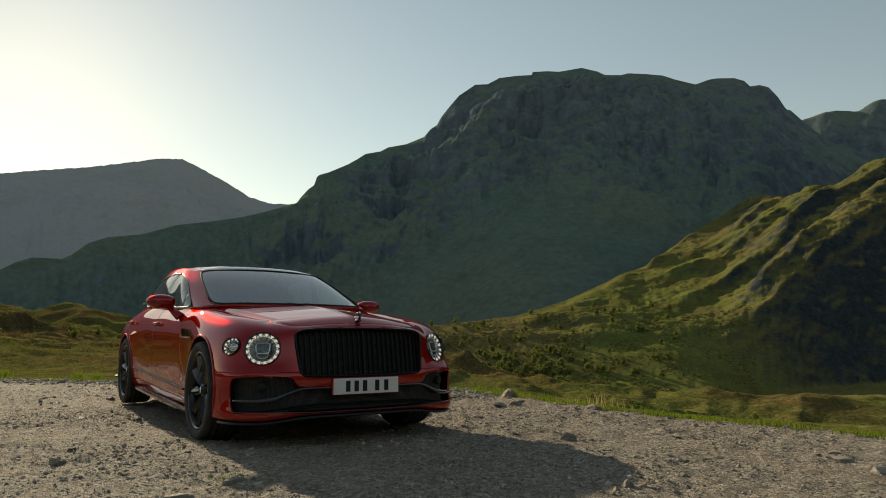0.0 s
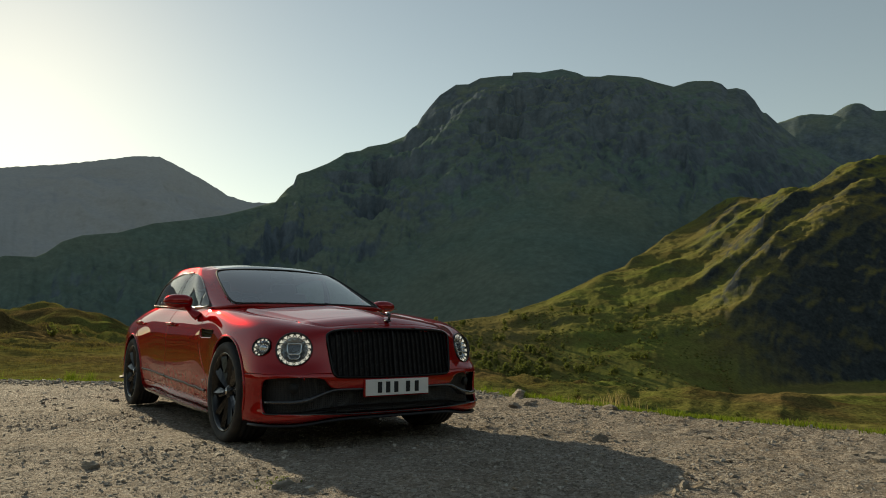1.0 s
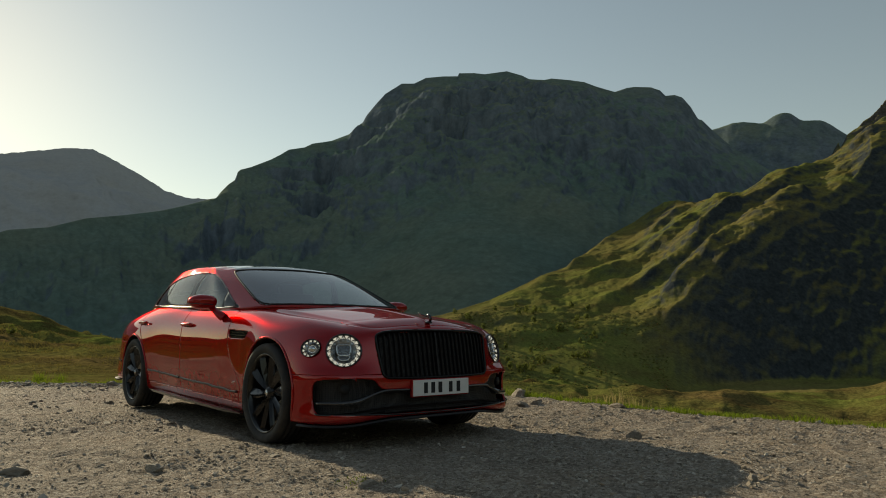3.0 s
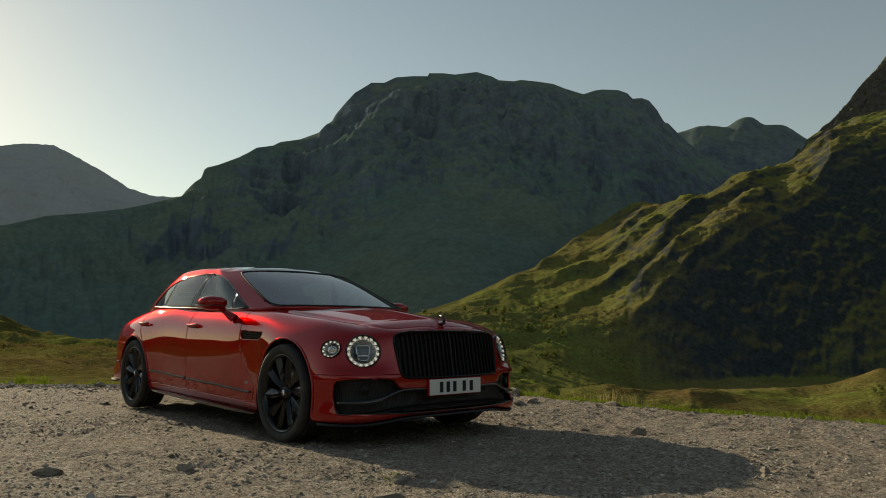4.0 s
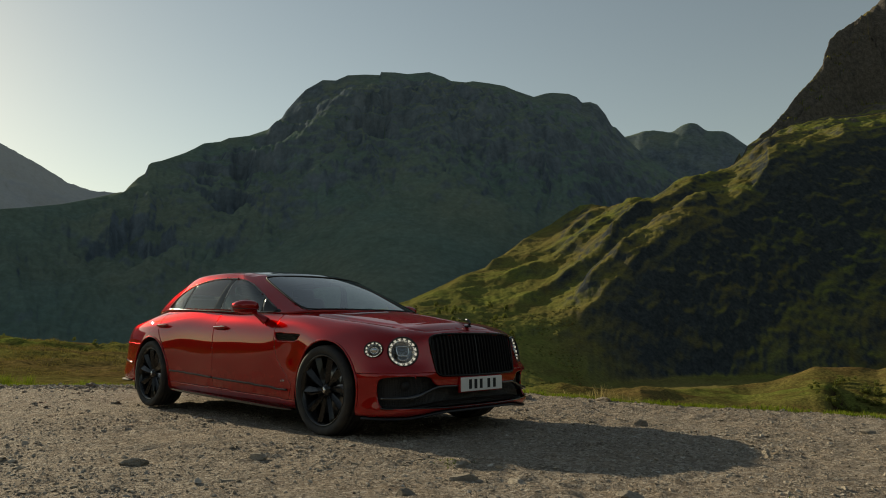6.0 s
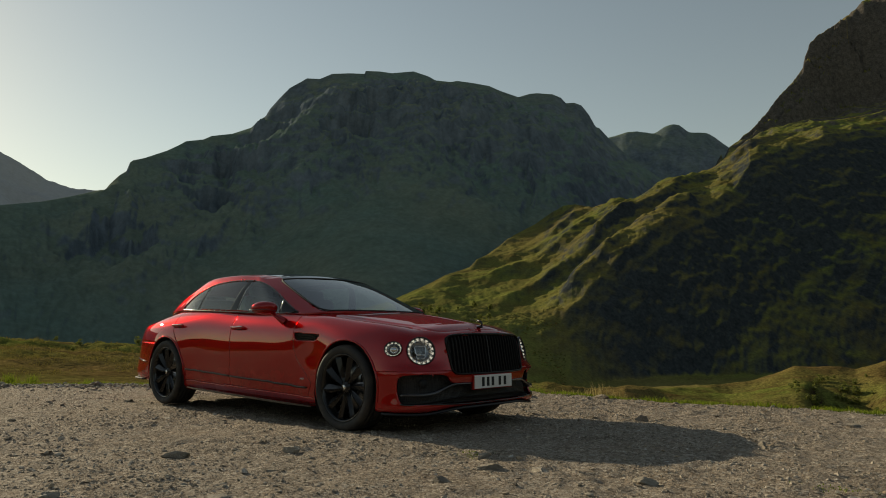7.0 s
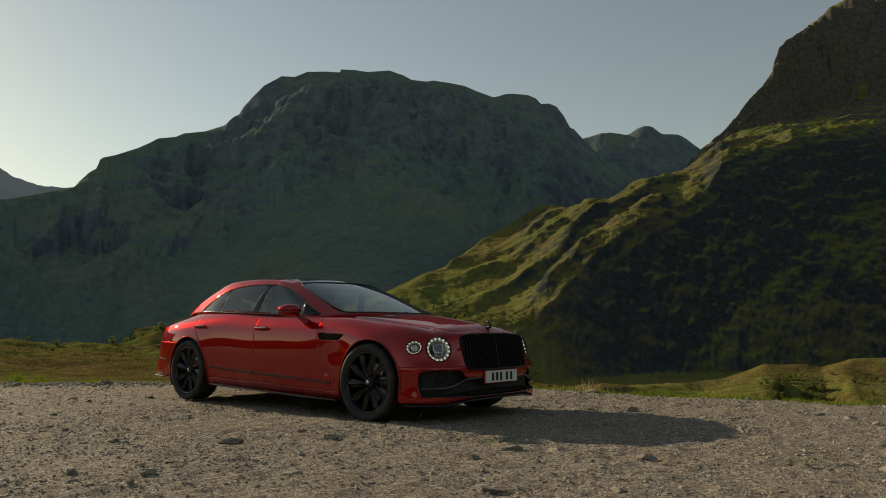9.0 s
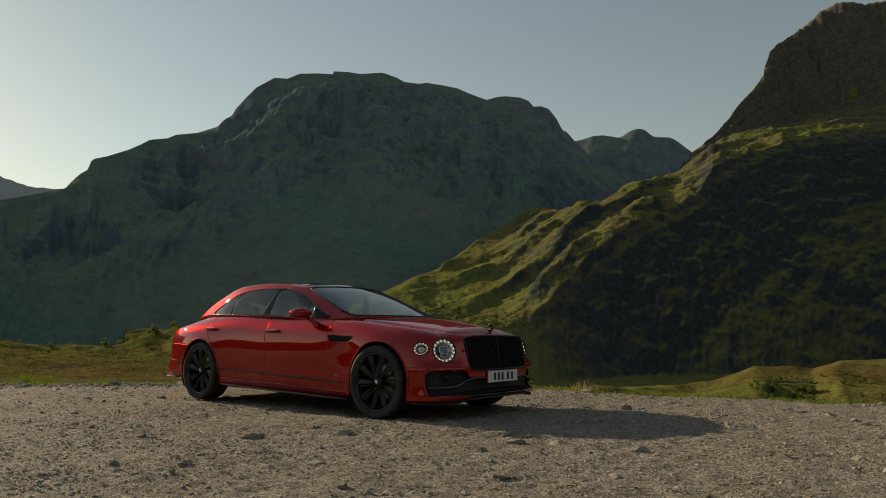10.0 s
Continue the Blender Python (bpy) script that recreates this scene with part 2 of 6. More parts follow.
def blob(centre, size, power=2.0, n=24, m=14, turn=None):
    """A rounded solid: superellipsoid of the given half sizes."""
    u, w = np.meshgrid(np.linspace(-np.pi / 2, np.pi / 2, m), np.linspace(0, 2 * np.pi, n, endpoint=False), indexing="ij")
    e = 2.0 / power

    def c(a):
        return np.sign(np.cos(a)) * np.abs(np.cos(a)) ** e

    def s(a):
        return np.sign(np.sin(a)) * np.abs(np.sin(a)) ** e
    v = np.stack([size[0] * c(u) * c(w), size[1] * c(u) * s(w), size[2] * s(u)], -1).reshape(-1, 3)
    if turn is not None:
        v = v @ np.asarray(turn.to_3x3()).T
    return v + np.asarray(centre), grid_faces(m, n, True)


def boxy(size, centre=(0, 0, 0), bevel=0.01, turn=None, segments=2):
    """A bmesh box with rounded edges."""
    bm = bmesh.new()
    bmesh.ops.create_cube(bm, size=1)
    for v in bm.verts:
        v.co = Vector((v.co.x * size[0], v.co.y * size[1], v.co.z * size[2]))
    if bevel:
        bmesh.ops.bevel(bm, geom=list(bm.edges), offset=min(bevel, 0.45 * min(size)), segments=segments, affect="EDGES", profile=0.6)
    m = Matrix.Translation(centre) @ (turn if turn is not None else Matrix.Identity(4))
    bmesh.ops.transform(bm, matrix=m, verts=list(bm.verts))
    return bm


def solid(name, geo, mat, parent=None, label="", smooth=True):
    return put_mesh(name, mesh_from(name, geo[0], geo[1], smooth), mat, parent, label)


def joined(*geos):
    vs, fs, k = [], [], 0
    for v, f in geos:
        vs.append(np.asarray(v))
        fs += [[i + k for i in q] for q in (f.tolist() if isinstance(f, np.ndarray) else f)]
        k += len(v)
    return np.concatenate(vs), fs


def flipped(geo):
    """The mirror image across the car's middle plane."""
    v, f = geo
    return np.asarray(v) * np.array([1, -1, 1]), [list(q)[::-1] for q in (f.tolist() if isinstance(f, np.ndarray) else f)]


# ---- the land: polar sheets round the middle of the walk ----
OX, OY, EYE = 5.0, -4.2, 0.75


def table(rows):
    az, el = zip(*sorted(rows))
    return lambda a: np.interp(a, az, el)


def blurred(f, width):
    line = np.arange(60, 220, 0.25)
    half = int(16 * width)
    k = np.exp(-0.5 * (np.arange(-half, half + 1) * 0.25 / width) ** 2)
    soft = np.convolve(np.pad(f(line), len(k) // 2, mode="edge"), k / k.sum(), mode="valid")
    return lambda a: np.interp(a, line, soft)


SHEETS = {}


def sheet(name, azs, rs, zfun, mat, closed=False, label="", category=""):
    az, r = np.meshgrid(azs, rs, indexing="xy")
    z = zfun(az, r)
    SHEETS[label] = (np.asarray(azs), np.asarray(rs), z)
    v = np.stack([OX + r * np.cos(np.radians(az)), OY + r * np.sin(np.radians(az)), z], -1).reshape(-1, 3)
    ob = put_mesh(name, mesh_from(name, v, grid_faces(len(rs), len(azs), closed)[:, ::-1]), mat)
    return tagged(ob, label, category, kind="structure")


def by_layers(az, r, layers, soft=4):
    """Height from layers (distance, elevation in degrees), each a function of the azimuth, joined in order of distance."""
    z = np.empty_like(r)
    dist = [np.broadcast_to(np.asarray(d(az[0]) if callable(d) else d, float), az[0].shape) for d, _ in layers]
    high = [EYE + dk * np.tan(np.radians(np.broadcast_to(np.asarray(e(az[0]) if callable(e) else e, float), az[0].shape))) for dk, (_, e) in zip(dist, layers)]
    for c in range(az.shape[1]):
        z[:, c] = np.interp(r[:, c], [d[c] for d in dist], [h[c] for h in high])
    for _ in range(soft):
        z[1:-1] = (z[:-2] + 2 * z[1:-1] + z[2:]) / 4
    return z


def relief(az, r, size, seed, octaves=6, ridged=True, gain=0.52):
    x, y = r * np.cos(np.radians(az)) / size, r * np.sin(np.radians(az)) / size
    wx, wy = fbm(x * 0.7, y * 0.7, 2, seed + 50), fbm(x * 0.7 + 5, y * 0.7, 2, seed + 60)
    return fbm(x + 0.5 * wx, y + 0.5 * wy, octaves, seed, gain, ridged)


def terraced(z, step, shift, amount):
    """Cliff bands and benches: heights pulled into uneven steps."""
    h = z / step + shift
    f = h - np.floor(h)
    return z + amount * step * (smoothstep(0.45, 0.9, f) - f)


def craggy(z, r, push):
    """Steep faces pushed in and out along the view, metre by metre of height."""
    out = np.empty_like(z)
    for c in range(z.shape[1]):
        out[:, c] = np.interp(r[:, c] + push[:, c], r[:, c], z[:, c])
    return out


def to_crest(az, r, z, crest, weight):
    """Raises or lowers the upper slope so that its skyline lies on the crest line."""
    top = np.max((z - EYE) / r * (weight > 0.98) - 9 * (weight <= 0.98), axis=0)
    return z + weight * r * (np.tan(np.radians(crest(az[0]))) - top)[None]


# the great backlit mountain
ridge_w = table([(186, 2.5), (179.1, 5.00), (178.2, 5.57), (177.2, 5.99), (175.3, 6.01), (174.7, 6.34), (173.7, 7.23), (172.4, 7.77), (170.0, 8.13), (167.6, 8.97), (165.0, 9.41), (162.5, 9.9), (160.5, 10.5), (158.8, 11.08), (158.4, 11.15), (158.1, 11.60), (157.5, 12.29), (157.0, 12.67), (156.8, 13.32), (156.6, 13.51), (155.8, 13.76), (154.2, 14.47), (153.4, 14.93), (152.8, 15.33), (151.5, 15.58), (150.9, 15.90), (149.3, 16.20), (147.8, 16.80), (147.3, 17.37), (146.7, 17.76), (146.4, 18.31), (145.6, 19.25), (144.8, 20.09), (143.8, 20.68), (143.4, 20.93), (142.3, 20.95), (141.3, 21.40), (139.8, 21.52)])
ridge_e = table([(137.2, 21.75), (136.2, 21.64), (134.3, 21.81), (133.0, 21.42), (132.4, 21.11), (131.1, 20.98), (130.5, 21.06), (129.1, 20.86), (127.8, 20.61), (126.8, 20.18), (125.3, 19.64), (124.3, 19.86), (123.7, 19.88), (122.4, 19.72), (121.7, 19.41), (121.3, 18.95), (120.6, 18.95), (120.0, 18.69), (119.4, 17.89), (118.9, 16.92), (118.6, 16.81), (118.0, 16.10), (116.5, 14.5), (112, 11), (104, 6)])


def ridge_b(a):
    return np.where(np.asarray(a) > 138.5, ridge_w(a), ridge_e(a))


dist_b = table([(104, 1500), (132, 1550), (142, 1560), (150, 1430), (158, 1180), (166, 1000), (180, 900), (186, 880)])


dist_b = blurred(dist_b, 4.0)


def z_mountain(az, r):
    d = dist_b(az)
    ridge_soft = blurred(ridge_b, 4.0)

    # a concave face, near 27 degrees below and 38 above
    def tall(a):
        return dist_b(a) * np.tan(np.radians(ridge_soft(a))) + 20

    def at(q, run):
        return lambda a: np.degrees(np.arctan2(q * tall(a) - 20 - EYE, dist_b(a) - run * tall(a)))

    z = by_layers(az, r, [(620, -1.8), (lambda a: dist_b(a) - 1.58 * tall(a), at(0.0, 1.58)), (lambda a: dist_b(a) - 0.72 * tall(a), at(0.44, 0.72)),
                          (lambda a: dist_b(a) - 0.16 * tall(a), at(0.90, 0.16)), (dist_b, ridge_b), (lambda a: 1.25 * dist_b(a), lambda a: 0.45 * ridge_b(a))], 3)
    q = r / d
    body = smoothstep(0.5, 0.75, q) * (1 - 0.93 * smoothstep(0.86, 0.985, q))
    big = relief(az, r, 330, 3)
    gully = fbm(az / 4.0 + 0.8 * fbm(az / 6, r / 200, 2, 19), r / 420, 4, 9, 0.5, True)
    crags = relief(az, r, 120, 17, 6, True, 0.6)
    rough = fbm(az / 0.35, r / 40, 3, 21)
    z = z + body * np.clip(ridge_b(az) / 19, 0.25, 1) * (42 * big + 22 * gully + 16 * crags)
    band = smoothstep(-0.15, 0.35, fbm(az / 7, r / 300, 3, 27)) * smoothstep(0.7, 0.8, q) * (1 - smoothstep(0.93, 0.99, q)) * smoothstep(7, 15, ridge_soft(az))
    z = terraced(z, 85, 0.9 * fbm(az / 5, r / 260, 4, 28), 0.75 * band)
    z = terraced(z, 34, 0.8 * fbm(az / 3, r / 120, 3, 29), 0.5 * band)
    wall = smoothstep(0.62, 0.74, q) * (1 - smoothstep(0.93, 0.985, q)) * smoothstep(6, 14, ridge_soft(az))
    z = craggy(z, r, wall * 24 * fbm(az / 3.2, z / 55, 5, 24, 0.55))
    edge_calm = 1 - 0.7 * smoothstep(0.94, 0.99, q)
    foot = smoothstep(162, 172, az) * (1 - smoothstep(0.9, 0.98, q)) * smoothstep(0.66, 0.74, q)
    z = z + (3.5 * rough + 5.5 * fbm(az / 1.3, r / 150, 4, 22, 0.6)) * smoothstep(0.6, 0.9, q) * edge_calm + 6 * body * relief(az, r, 75, 15, 4) + 16 * foot * relief(az, r, 110, 16, 4)
    return to_crest(az, r, z, ridge_b, smoothstep(0.72, 0.96, q))


sheet("mountain", np.arange(104, 186.01, 0.11), np.concatenate([np.linspace(560, 1700, 340), np.linspace(1720, 2400, 20)]), z_mountain, MAT_MOUNTAIN,
      label="broad backlit mountain of dark grass and crags", category="mountain")

# the far hazy mountain under the sun
ridge_a = table([(196, 10.0), (188, 11), (179.5, 11.8), (177, 12.35), (174.3, 12.85), (171.9, 13.4), (169.3, 14.05), (167.5, 14.2), (166.5, 13.8), (164.1, 12.65),
                 (162.3, 11.6), (160.7, 11.1), (158.6, 11.1), (154, 10.5), (148, 9)])


def z_far(az, r):
    z = by_layers(az, r, [(1900, 1.0), (3000, ridge_a), (3900, 6)], 3)
    q = r / 3000
    return z + (60 * relief(az, r, 600, 5) + 10 * fbm(az / 2.5, r / 900, 4, 8, 0.5, True)) * smoothstep(0.66, 0.8, q) * (1 - 0.95 * smoothstep(0.88, 0.99, q)) + 4 * fbm(az / 0.4, r / 90, 3, 2)


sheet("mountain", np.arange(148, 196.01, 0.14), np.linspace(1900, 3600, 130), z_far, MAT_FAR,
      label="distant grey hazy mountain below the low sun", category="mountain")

# the low knobbed ridge behind the gap
ridge_c = table([(124, 12), (120, 15), (118.2, 16.1), (117.3, 16.23), (116.4, 16.47), (115.4, 16.43), (114.3, 16.12), (114.0, 16.26), (113.6, 16.53), (113.1, 16.75), (112.3, 16.71), (112.0, 16.38), (111.6, 15.99), (110.3, 15.85), (109.8, 15.54), (109.4, 15.16), (108.7, 14.52), (106, 12), (100, 9)])


ridge_low, ridge_c = blurred(ridge_c, 2.5), blurred(ridge_c, 0.12)


def z_back(az, r):
    z = by_layers(az, r, [(1500, 3.0), (1640, 3.2), (2000, lambda a: ridge_low(a) - 1.2), (2100, ridge_c), (2700, 6)], 2)
    q = r / 2100
    return z + 14 * relief(az, r, 130, 12) * smoothstep(0.72, 0.82, q) * (1 - 0.95 * smoothstep(0.9, 0.99, q)) + 2 * fbm(az / 0.5, r / 60, 4, 4)


sheet("mountain", np.arange(100, 124.01, 0.1), np.linspace(1500, 2500, 110), z_back, MAT_MOUNTAIN,
      label="dark rocky ridge with a small knob behind the gap", category="mountain")

# the sunlit spur and the crag above it
break_e = table([(80, 13.5), (95.7, 13.95), (101.6, 14.1), (104.4, 13.7), (107.3, 12.7), (108.6, 11.0), (110.8, 9.7), (113, 8.9), (115.3, 7.5), (117.2, 5.8), (119.1, 4.0),
                 (121, 2.1), (122.4, 0.6), (124.7, -0.4), (130, -0.9), (154, -1.2)])
top_e = table([(80, 15.8), (95.6, 15.9), (98.5, 15.8), (101.5, 15.45), (105.5, 15.3), (108.05, 14.2), (109.8, 13.0), (112, 12.45), (114.3, 11.7), (116.1, 10.8), (117.7, 11.05),
               (119.4, 10.5), (121, 10.8), (122.6, 10.3), (124.1, 9.3), (126, 8.4), (128.3, 6.8), (129.8, 5.75), (131.7, 5.2), (133.1, 4.5), (136, 3.2), (140, 2.0), (146, 1.3), (154, 0.6)])
crag_d = table([(80, 23.5), (95, 22.9), (96.1, 23.0), (97.1, 23.4), (97.9, 23.5), (108.7, 14.39), (108.0, 14.83), (107.6, 15.21), (107.0, 15.56), (106.3, 16.23), (105.8, 16.75), (105.2, 17.48), (104.6, 18.06), (104.0, 18.53), (103.6, 18.99), (103.2, 19.45), (103.0, 20.22), (102.8, 20.57), (102.6, 21.13), (102.0, 21.53), (101.2, 21.88), (100.5, 22.18), (99.9, 22.55), (99.4, 22.79), (98.9, 23.16), (110, 12), (113, 9), (120, 5), (154, -2)])


crag_line = crag_d


def crag_d(a):
    a = np.asarray(a, float)
    return crag_line(a) + 0.16 * fbm(a / 0.35, a * 0, 3, 82) * smoothstep(110, 106, a)


r_break = table([(80, 960), (95, 900), (101, 800), (104, 740), (107, 680), (108.6, 640), (111, 590), (115, 520), (119, 465), (122, 430), (124.7, 400), (130, 385), (154, 380)])


r_break = blurred(r_break, 1.2)


def r_top(a):
    """Where a slope of about 21 degrees from the break meets the upper line."""
    t1, t2, k = np.tan(np.radians(break_e(a))), np.tan(np.radians(top_e(a))), np.interp(a, (119, 125), (0.38, 0.29))
    return np.clip(r_break(a) * (k - t1) / (k - t2), r_break(a) + 25, 1050)


r_top = blurred(r_top, 1.5)


def r_crag(a):
    return r_top(a) + np.clip(9 * (crag_d(a) - top_e(a)), 25, 90)


def z_spur(az, r):
    z = by_layers(az, r, [(280, -5.2), (lambda a: r_break(a) - 30, lambda a: break_e(a) - 0.5), (r_break, break_e), (r_top, top_e),
                          (r_crag, crag_d), (lambda a: r_crag(a) + 160, lambda a: 0.45 * np.maximum(crag_d(a), top_e(a)))], 3)
    # the shaded flank falls away from the sun, at right angles to the break of slope
    line = np.linspace(80, 154, 200)
    lr, lz = r_break(line), EYE + r_break(line) * np.tan(np.radians(break_e(line)))
    lx, ly = lr * np.cos(np.radians(line)), lr * np.sin(np.radians(line))
    c, d = math.cos(radians(75)), math.sin(radians(75))
    lw, ld = lx * c + ly * d, lx * d - ly * c
    order = np.argsort(lw)
    x, y = r * np.cos(np.radians(az)), r * np.sin(np.radians(az))
    w, dd = x * c + y * d, x * d - y * c
    dd = dd - np.interp(w, lw[order], ld[order])
    drop = np.interp(dd, (-5, 0, 12, 70, 400), (-2, 0, 8, 74, 345))
    drop = drop * np.interp(w, (215, 330), (0.22, 1.0))
    flank = np.interp(w, lw[order], lz[order]) - drop
    floor = -24 - 0.01 * (r - 280) - 30 * (1 - smoothstep(280, 300, r))
    z = np.where(dd > 0, np.maximum(flank, floor), z)
    rt = r_top(az)
    face = smoothstep(340, 420, r) * (1 - 0.9 * smoothstep(-45, -4, r - rt) * (1 - smoothstep(8, 30, r - rt)))
    crag = np.where(crag_d(az) > top_e(az), 1 - 0.85 * smoothstep(-25, -3, r - r_crag(az)), 1)
    # ribs side by side: a sunny side falling gently, a steep shaded side
    u = (-dd + 20 * fbm(w / 90, dd / 70, 3, 30)) / 60
    u = u - np.floor(u)
    ribs = np.where(u < 0.74, 1 - u / 0.74, (u - 0.74) / 0.26) * (1 - 0.6 * smoothstep(560, 700, r)) * (0.45 + 0.75 * smoothstep(-0.4, 0.4, fbm(w / 80, dd / 38, 2, 31))) * smoothstep(4, 22, -dd) * (0.3 + 0.7 * smoothstep(260, 370, w))
    lit = smoothstep(-25, 15, r - r_break(az))
    calm = 1 - 0.5 * smoothstep(119, 126, az)
    cliff = smoothstep(109.5, 106.5, az) * smoothstep(-20, 15, r - rt) * smoothstep(0, 30, crag_d(az) * 10 - 140)
    scar = smoothstep(5, 25, dd) * (1 - smoothstep(170, 280, dd)) * smoothstep(300, 380, w)
    z = craggy(z, r, scar * 4.5 * fbm(az / 1.8, z / 18, 5, 86, 0.58))
    z_foot, z_crest = EYE + rt * np.tan(np.radians(top_e(az))), EYE + r_crag(az) * np.tan(np.radians(crag_d(az)))
    share = np.clip((z - z_foot) / np.maximum(z_crest - z_foot, 5), 0, 1)
    wall = smoothstep(110, 107, az) * smoothstep(0.0, 0.15, share) * (1 - smoothstep(0.72, 0.97, share)) * (r < r_crag(az))
    z = craggy(z, r, wall * (20 * fbm(az / 2.6, z / 26, 5, 83, 0.58) + 5 * fbm(az / 1.0, z / 7, 3, 84)))
    z = z + face * crag * calm * ((4 + 3 * lit) * relief(az, r, 120, 33) + 15 * lit * ribs + 3.6 * lit * relief(az, r, 40, 39, 6, True, 0.6) + 2.2 * relief(az, r, 34, 35, 5, True, 0.6) + 1.3 * lit * relief(az, r, 15, 40, 4, True, 0.6)) + 0.35 * fbm(az / 0.6, r / 9, 3, 37) + cliff * (12 * relief(az, r, 60, 38, 6, True, 0.6) + 4 * fbm(az / 0.8, r / 30, 5, 36, 0.6)) * (1 - 0.7 * smoothstep(-20, -3, r - r_crag(az)))
    above = smoothstep(0.0, 0.9, np.where(r > rt, share, 0)) * smoothstep(108.6, 107.8, az)
    above = np.where(r >= r_crag(az) - 2, smoothstep(108.6, 107.8, az), above)
    return np.where(az < 107.8, to_crest(az, r, z, crag_d, above), z)


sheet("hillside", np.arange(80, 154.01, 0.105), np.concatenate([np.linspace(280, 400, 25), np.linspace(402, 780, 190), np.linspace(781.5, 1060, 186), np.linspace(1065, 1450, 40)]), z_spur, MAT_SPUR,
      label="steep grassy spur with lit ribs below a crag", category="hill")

# the ground: one sheet, from under the lay-by out to the horizon
edge_x, edge_y = (-60, -20, -10, -2.9, -1.4, 0.6, 2.8, 4.5, 14, 60), (-40, -9.2, -1.8, 3.35, 3.2, 2.95, 3.05, 3.15, 4.2, 8)


def beyond(x, y):
    """Metres past the edge of the gravel."""
    return (y - np.interp(x, edge_x, edge_y)) * np.where(x < -2.6, 0.8, 0.99)


crest = table([(80, -1.5), (97, -1.75), (99.8, -1.85), (101.6, -2.6), (102.7, -2.4), (105.4, -2.45), (108.6, -3.55), (110.7, -4.0), (115, -4.3), (118, -4.2), (121, -4.6), (124, -4.4), (128, -5.3),
               (136.4, -4.3), (139.1, -3.6), (142.3, -3.2), (146, -1.9), (148.5, -0.4), (151, 0.2), (153.4, -0.2), (155.3, -0.85), (158.2, -0.9), (161.5, -0.4), (164.6, -0.1), (167, 0.25),
               (171.2, 2.0), (173, 2.35), (174.8, 2.1), (176, 1.9), (177, 2.25), (178.8, 2.5), (186, 3), (200, 1)])
dist_crest = table([(80, 95), (110, 80), (118, 60), (136, 55), (146, 70), (152, 125), (161, 110), (168, 115), (180, 125), (200, 125)])
tuss = table([(80, -6.5), (125, -7.0), (140, -5.2), (150, -2.2), (161, -1.7), (171, -1.0), (175, -0.65), (179, -0.4), (200, -0.4)])


def z_ground(az, r):
    x, y = OX + r * np.cos(np.radians(az)), OY + r * np.sin(np.radians(az))
    d = beyond(x, y)
    a = np.mod(az, 360)
    front = smoothstep(62, 80, a) * (1 - smoothstep(195, 215, a))
    low = by_layers(a, r, [(0, -20), (12, -4.5), (lambda q: 0.36 * dist_crest(q), tuss), (lambda q: (0.62 + 0.24 * smoothstep(150, 162, q)) * dist_crest(q), lambda q: np.minimum(tuss(q), crest(q)) - 1.5), (dist_crest, crest),
                           (lambda q: dist_crest(q) + 45, lambda q: crest(q) - 4.0), (300, lambda q: -5.0 + 2.8 * smoothstep(140, 152, q)), (520, -3.2), (900, -0.9), (4600, -0.2)], 3)
    calm = 1 - 0.6 * (1 - smoothstep(112, 132, a))
    low += calm * front * smoothstep(14, 40, r) * (1.2 * relief(az, r, 14, 41, 5) * (0.4 + 0.6 * smoothstep(30, 70, r)) + (0.26 + 0.12 * smoothstep(140, 152, a)) * relief(az, r, 3.6, 44, 4) * (1 - smoothstep(60, 120, r)))
    low += calm * smoothstep(40, 70, r) * 2.6 * relief(az, r, 40, 47, 4) * (1 - smoothstep(0.93, 1.0, r / dist_crest(a)) * (1 - smoothstep(1.0, 1.06, r / dist_crest(a)))) * (1 - smoothstep(200, 300, r))
    for ma, mr, mh, wr, wl, ww in ((105.6, 60, 1.15, 7, 7.0, 3.0), (110.5, 52, 0.7, 4, 4.0, 1.0), (98.8, 55, -0.9, 5, 2.2, 3.0), (114, 46, 0.5, 3, 3.0, 0.8)):
        side, out = np.radians(ma - a) * r, r - mr
        low += mh * np.exp(-(out / wr) ** 2 - (side / np.where(side < 0, wl, ww)) ** 2)
    rb = 52 + 1.6 * np.clip(174 - a, -6, 14) + 9 * fbm(a / 6, a * 0, 3, 161)
    low += (1.0 + 0.9 * fbm(a / 4, a * 0 + 3, 3, 162)) * smoothstep(160, 174, a) * (1 - smoothstep(186, 192, a)) * smoothstep(0, 1, (r - rb) / 5.0) * (1 - smoothstep(70, 106, r))
    side = np.radians(105.0 - a) * r
    low -= 1.7 * smoothstep(0.0, 1.7, side) * (1 - smoothstep(3.2, 6.5, side)) * smoothstep(48, 53, r) * (1 - smoothstep(66, 73, r))
    verge = -0.02 - (0.13 - 0.08 * smoothstep(140, 152, a)) * np.clip(d, 0, 20) + 0.04 * relief(az, r, 0.8, 48, 3)
    z = verge + (low - verge) * smoothstep(1.2, 9.0, d)
    z = np.where(d < 0, -0.02 + (-0.4) * smoothstep(0.0, 0.8, -d), z)
    behind = -0.4 + 0.0 * r
    return np.where(front > 0, z * front + behind * (1 - front) * (r < 1e9), behind)


azs_g = np.concatenate([np.arange(80, 186, 0.2), np.arange(186, 439, 3.0)])
sheet("ground", azs_g, np.concatenate([[0.05], np.linspace(2, 7, 6), np.linspace(7.2, 22, 75), np.geomspace(22.3, 180, 190), np.geomspace(185, 4600, 60)]), z_ground, MAT_MOOR, True,
      label="rough moorland of grass, bracken and tussocks", category="ground")


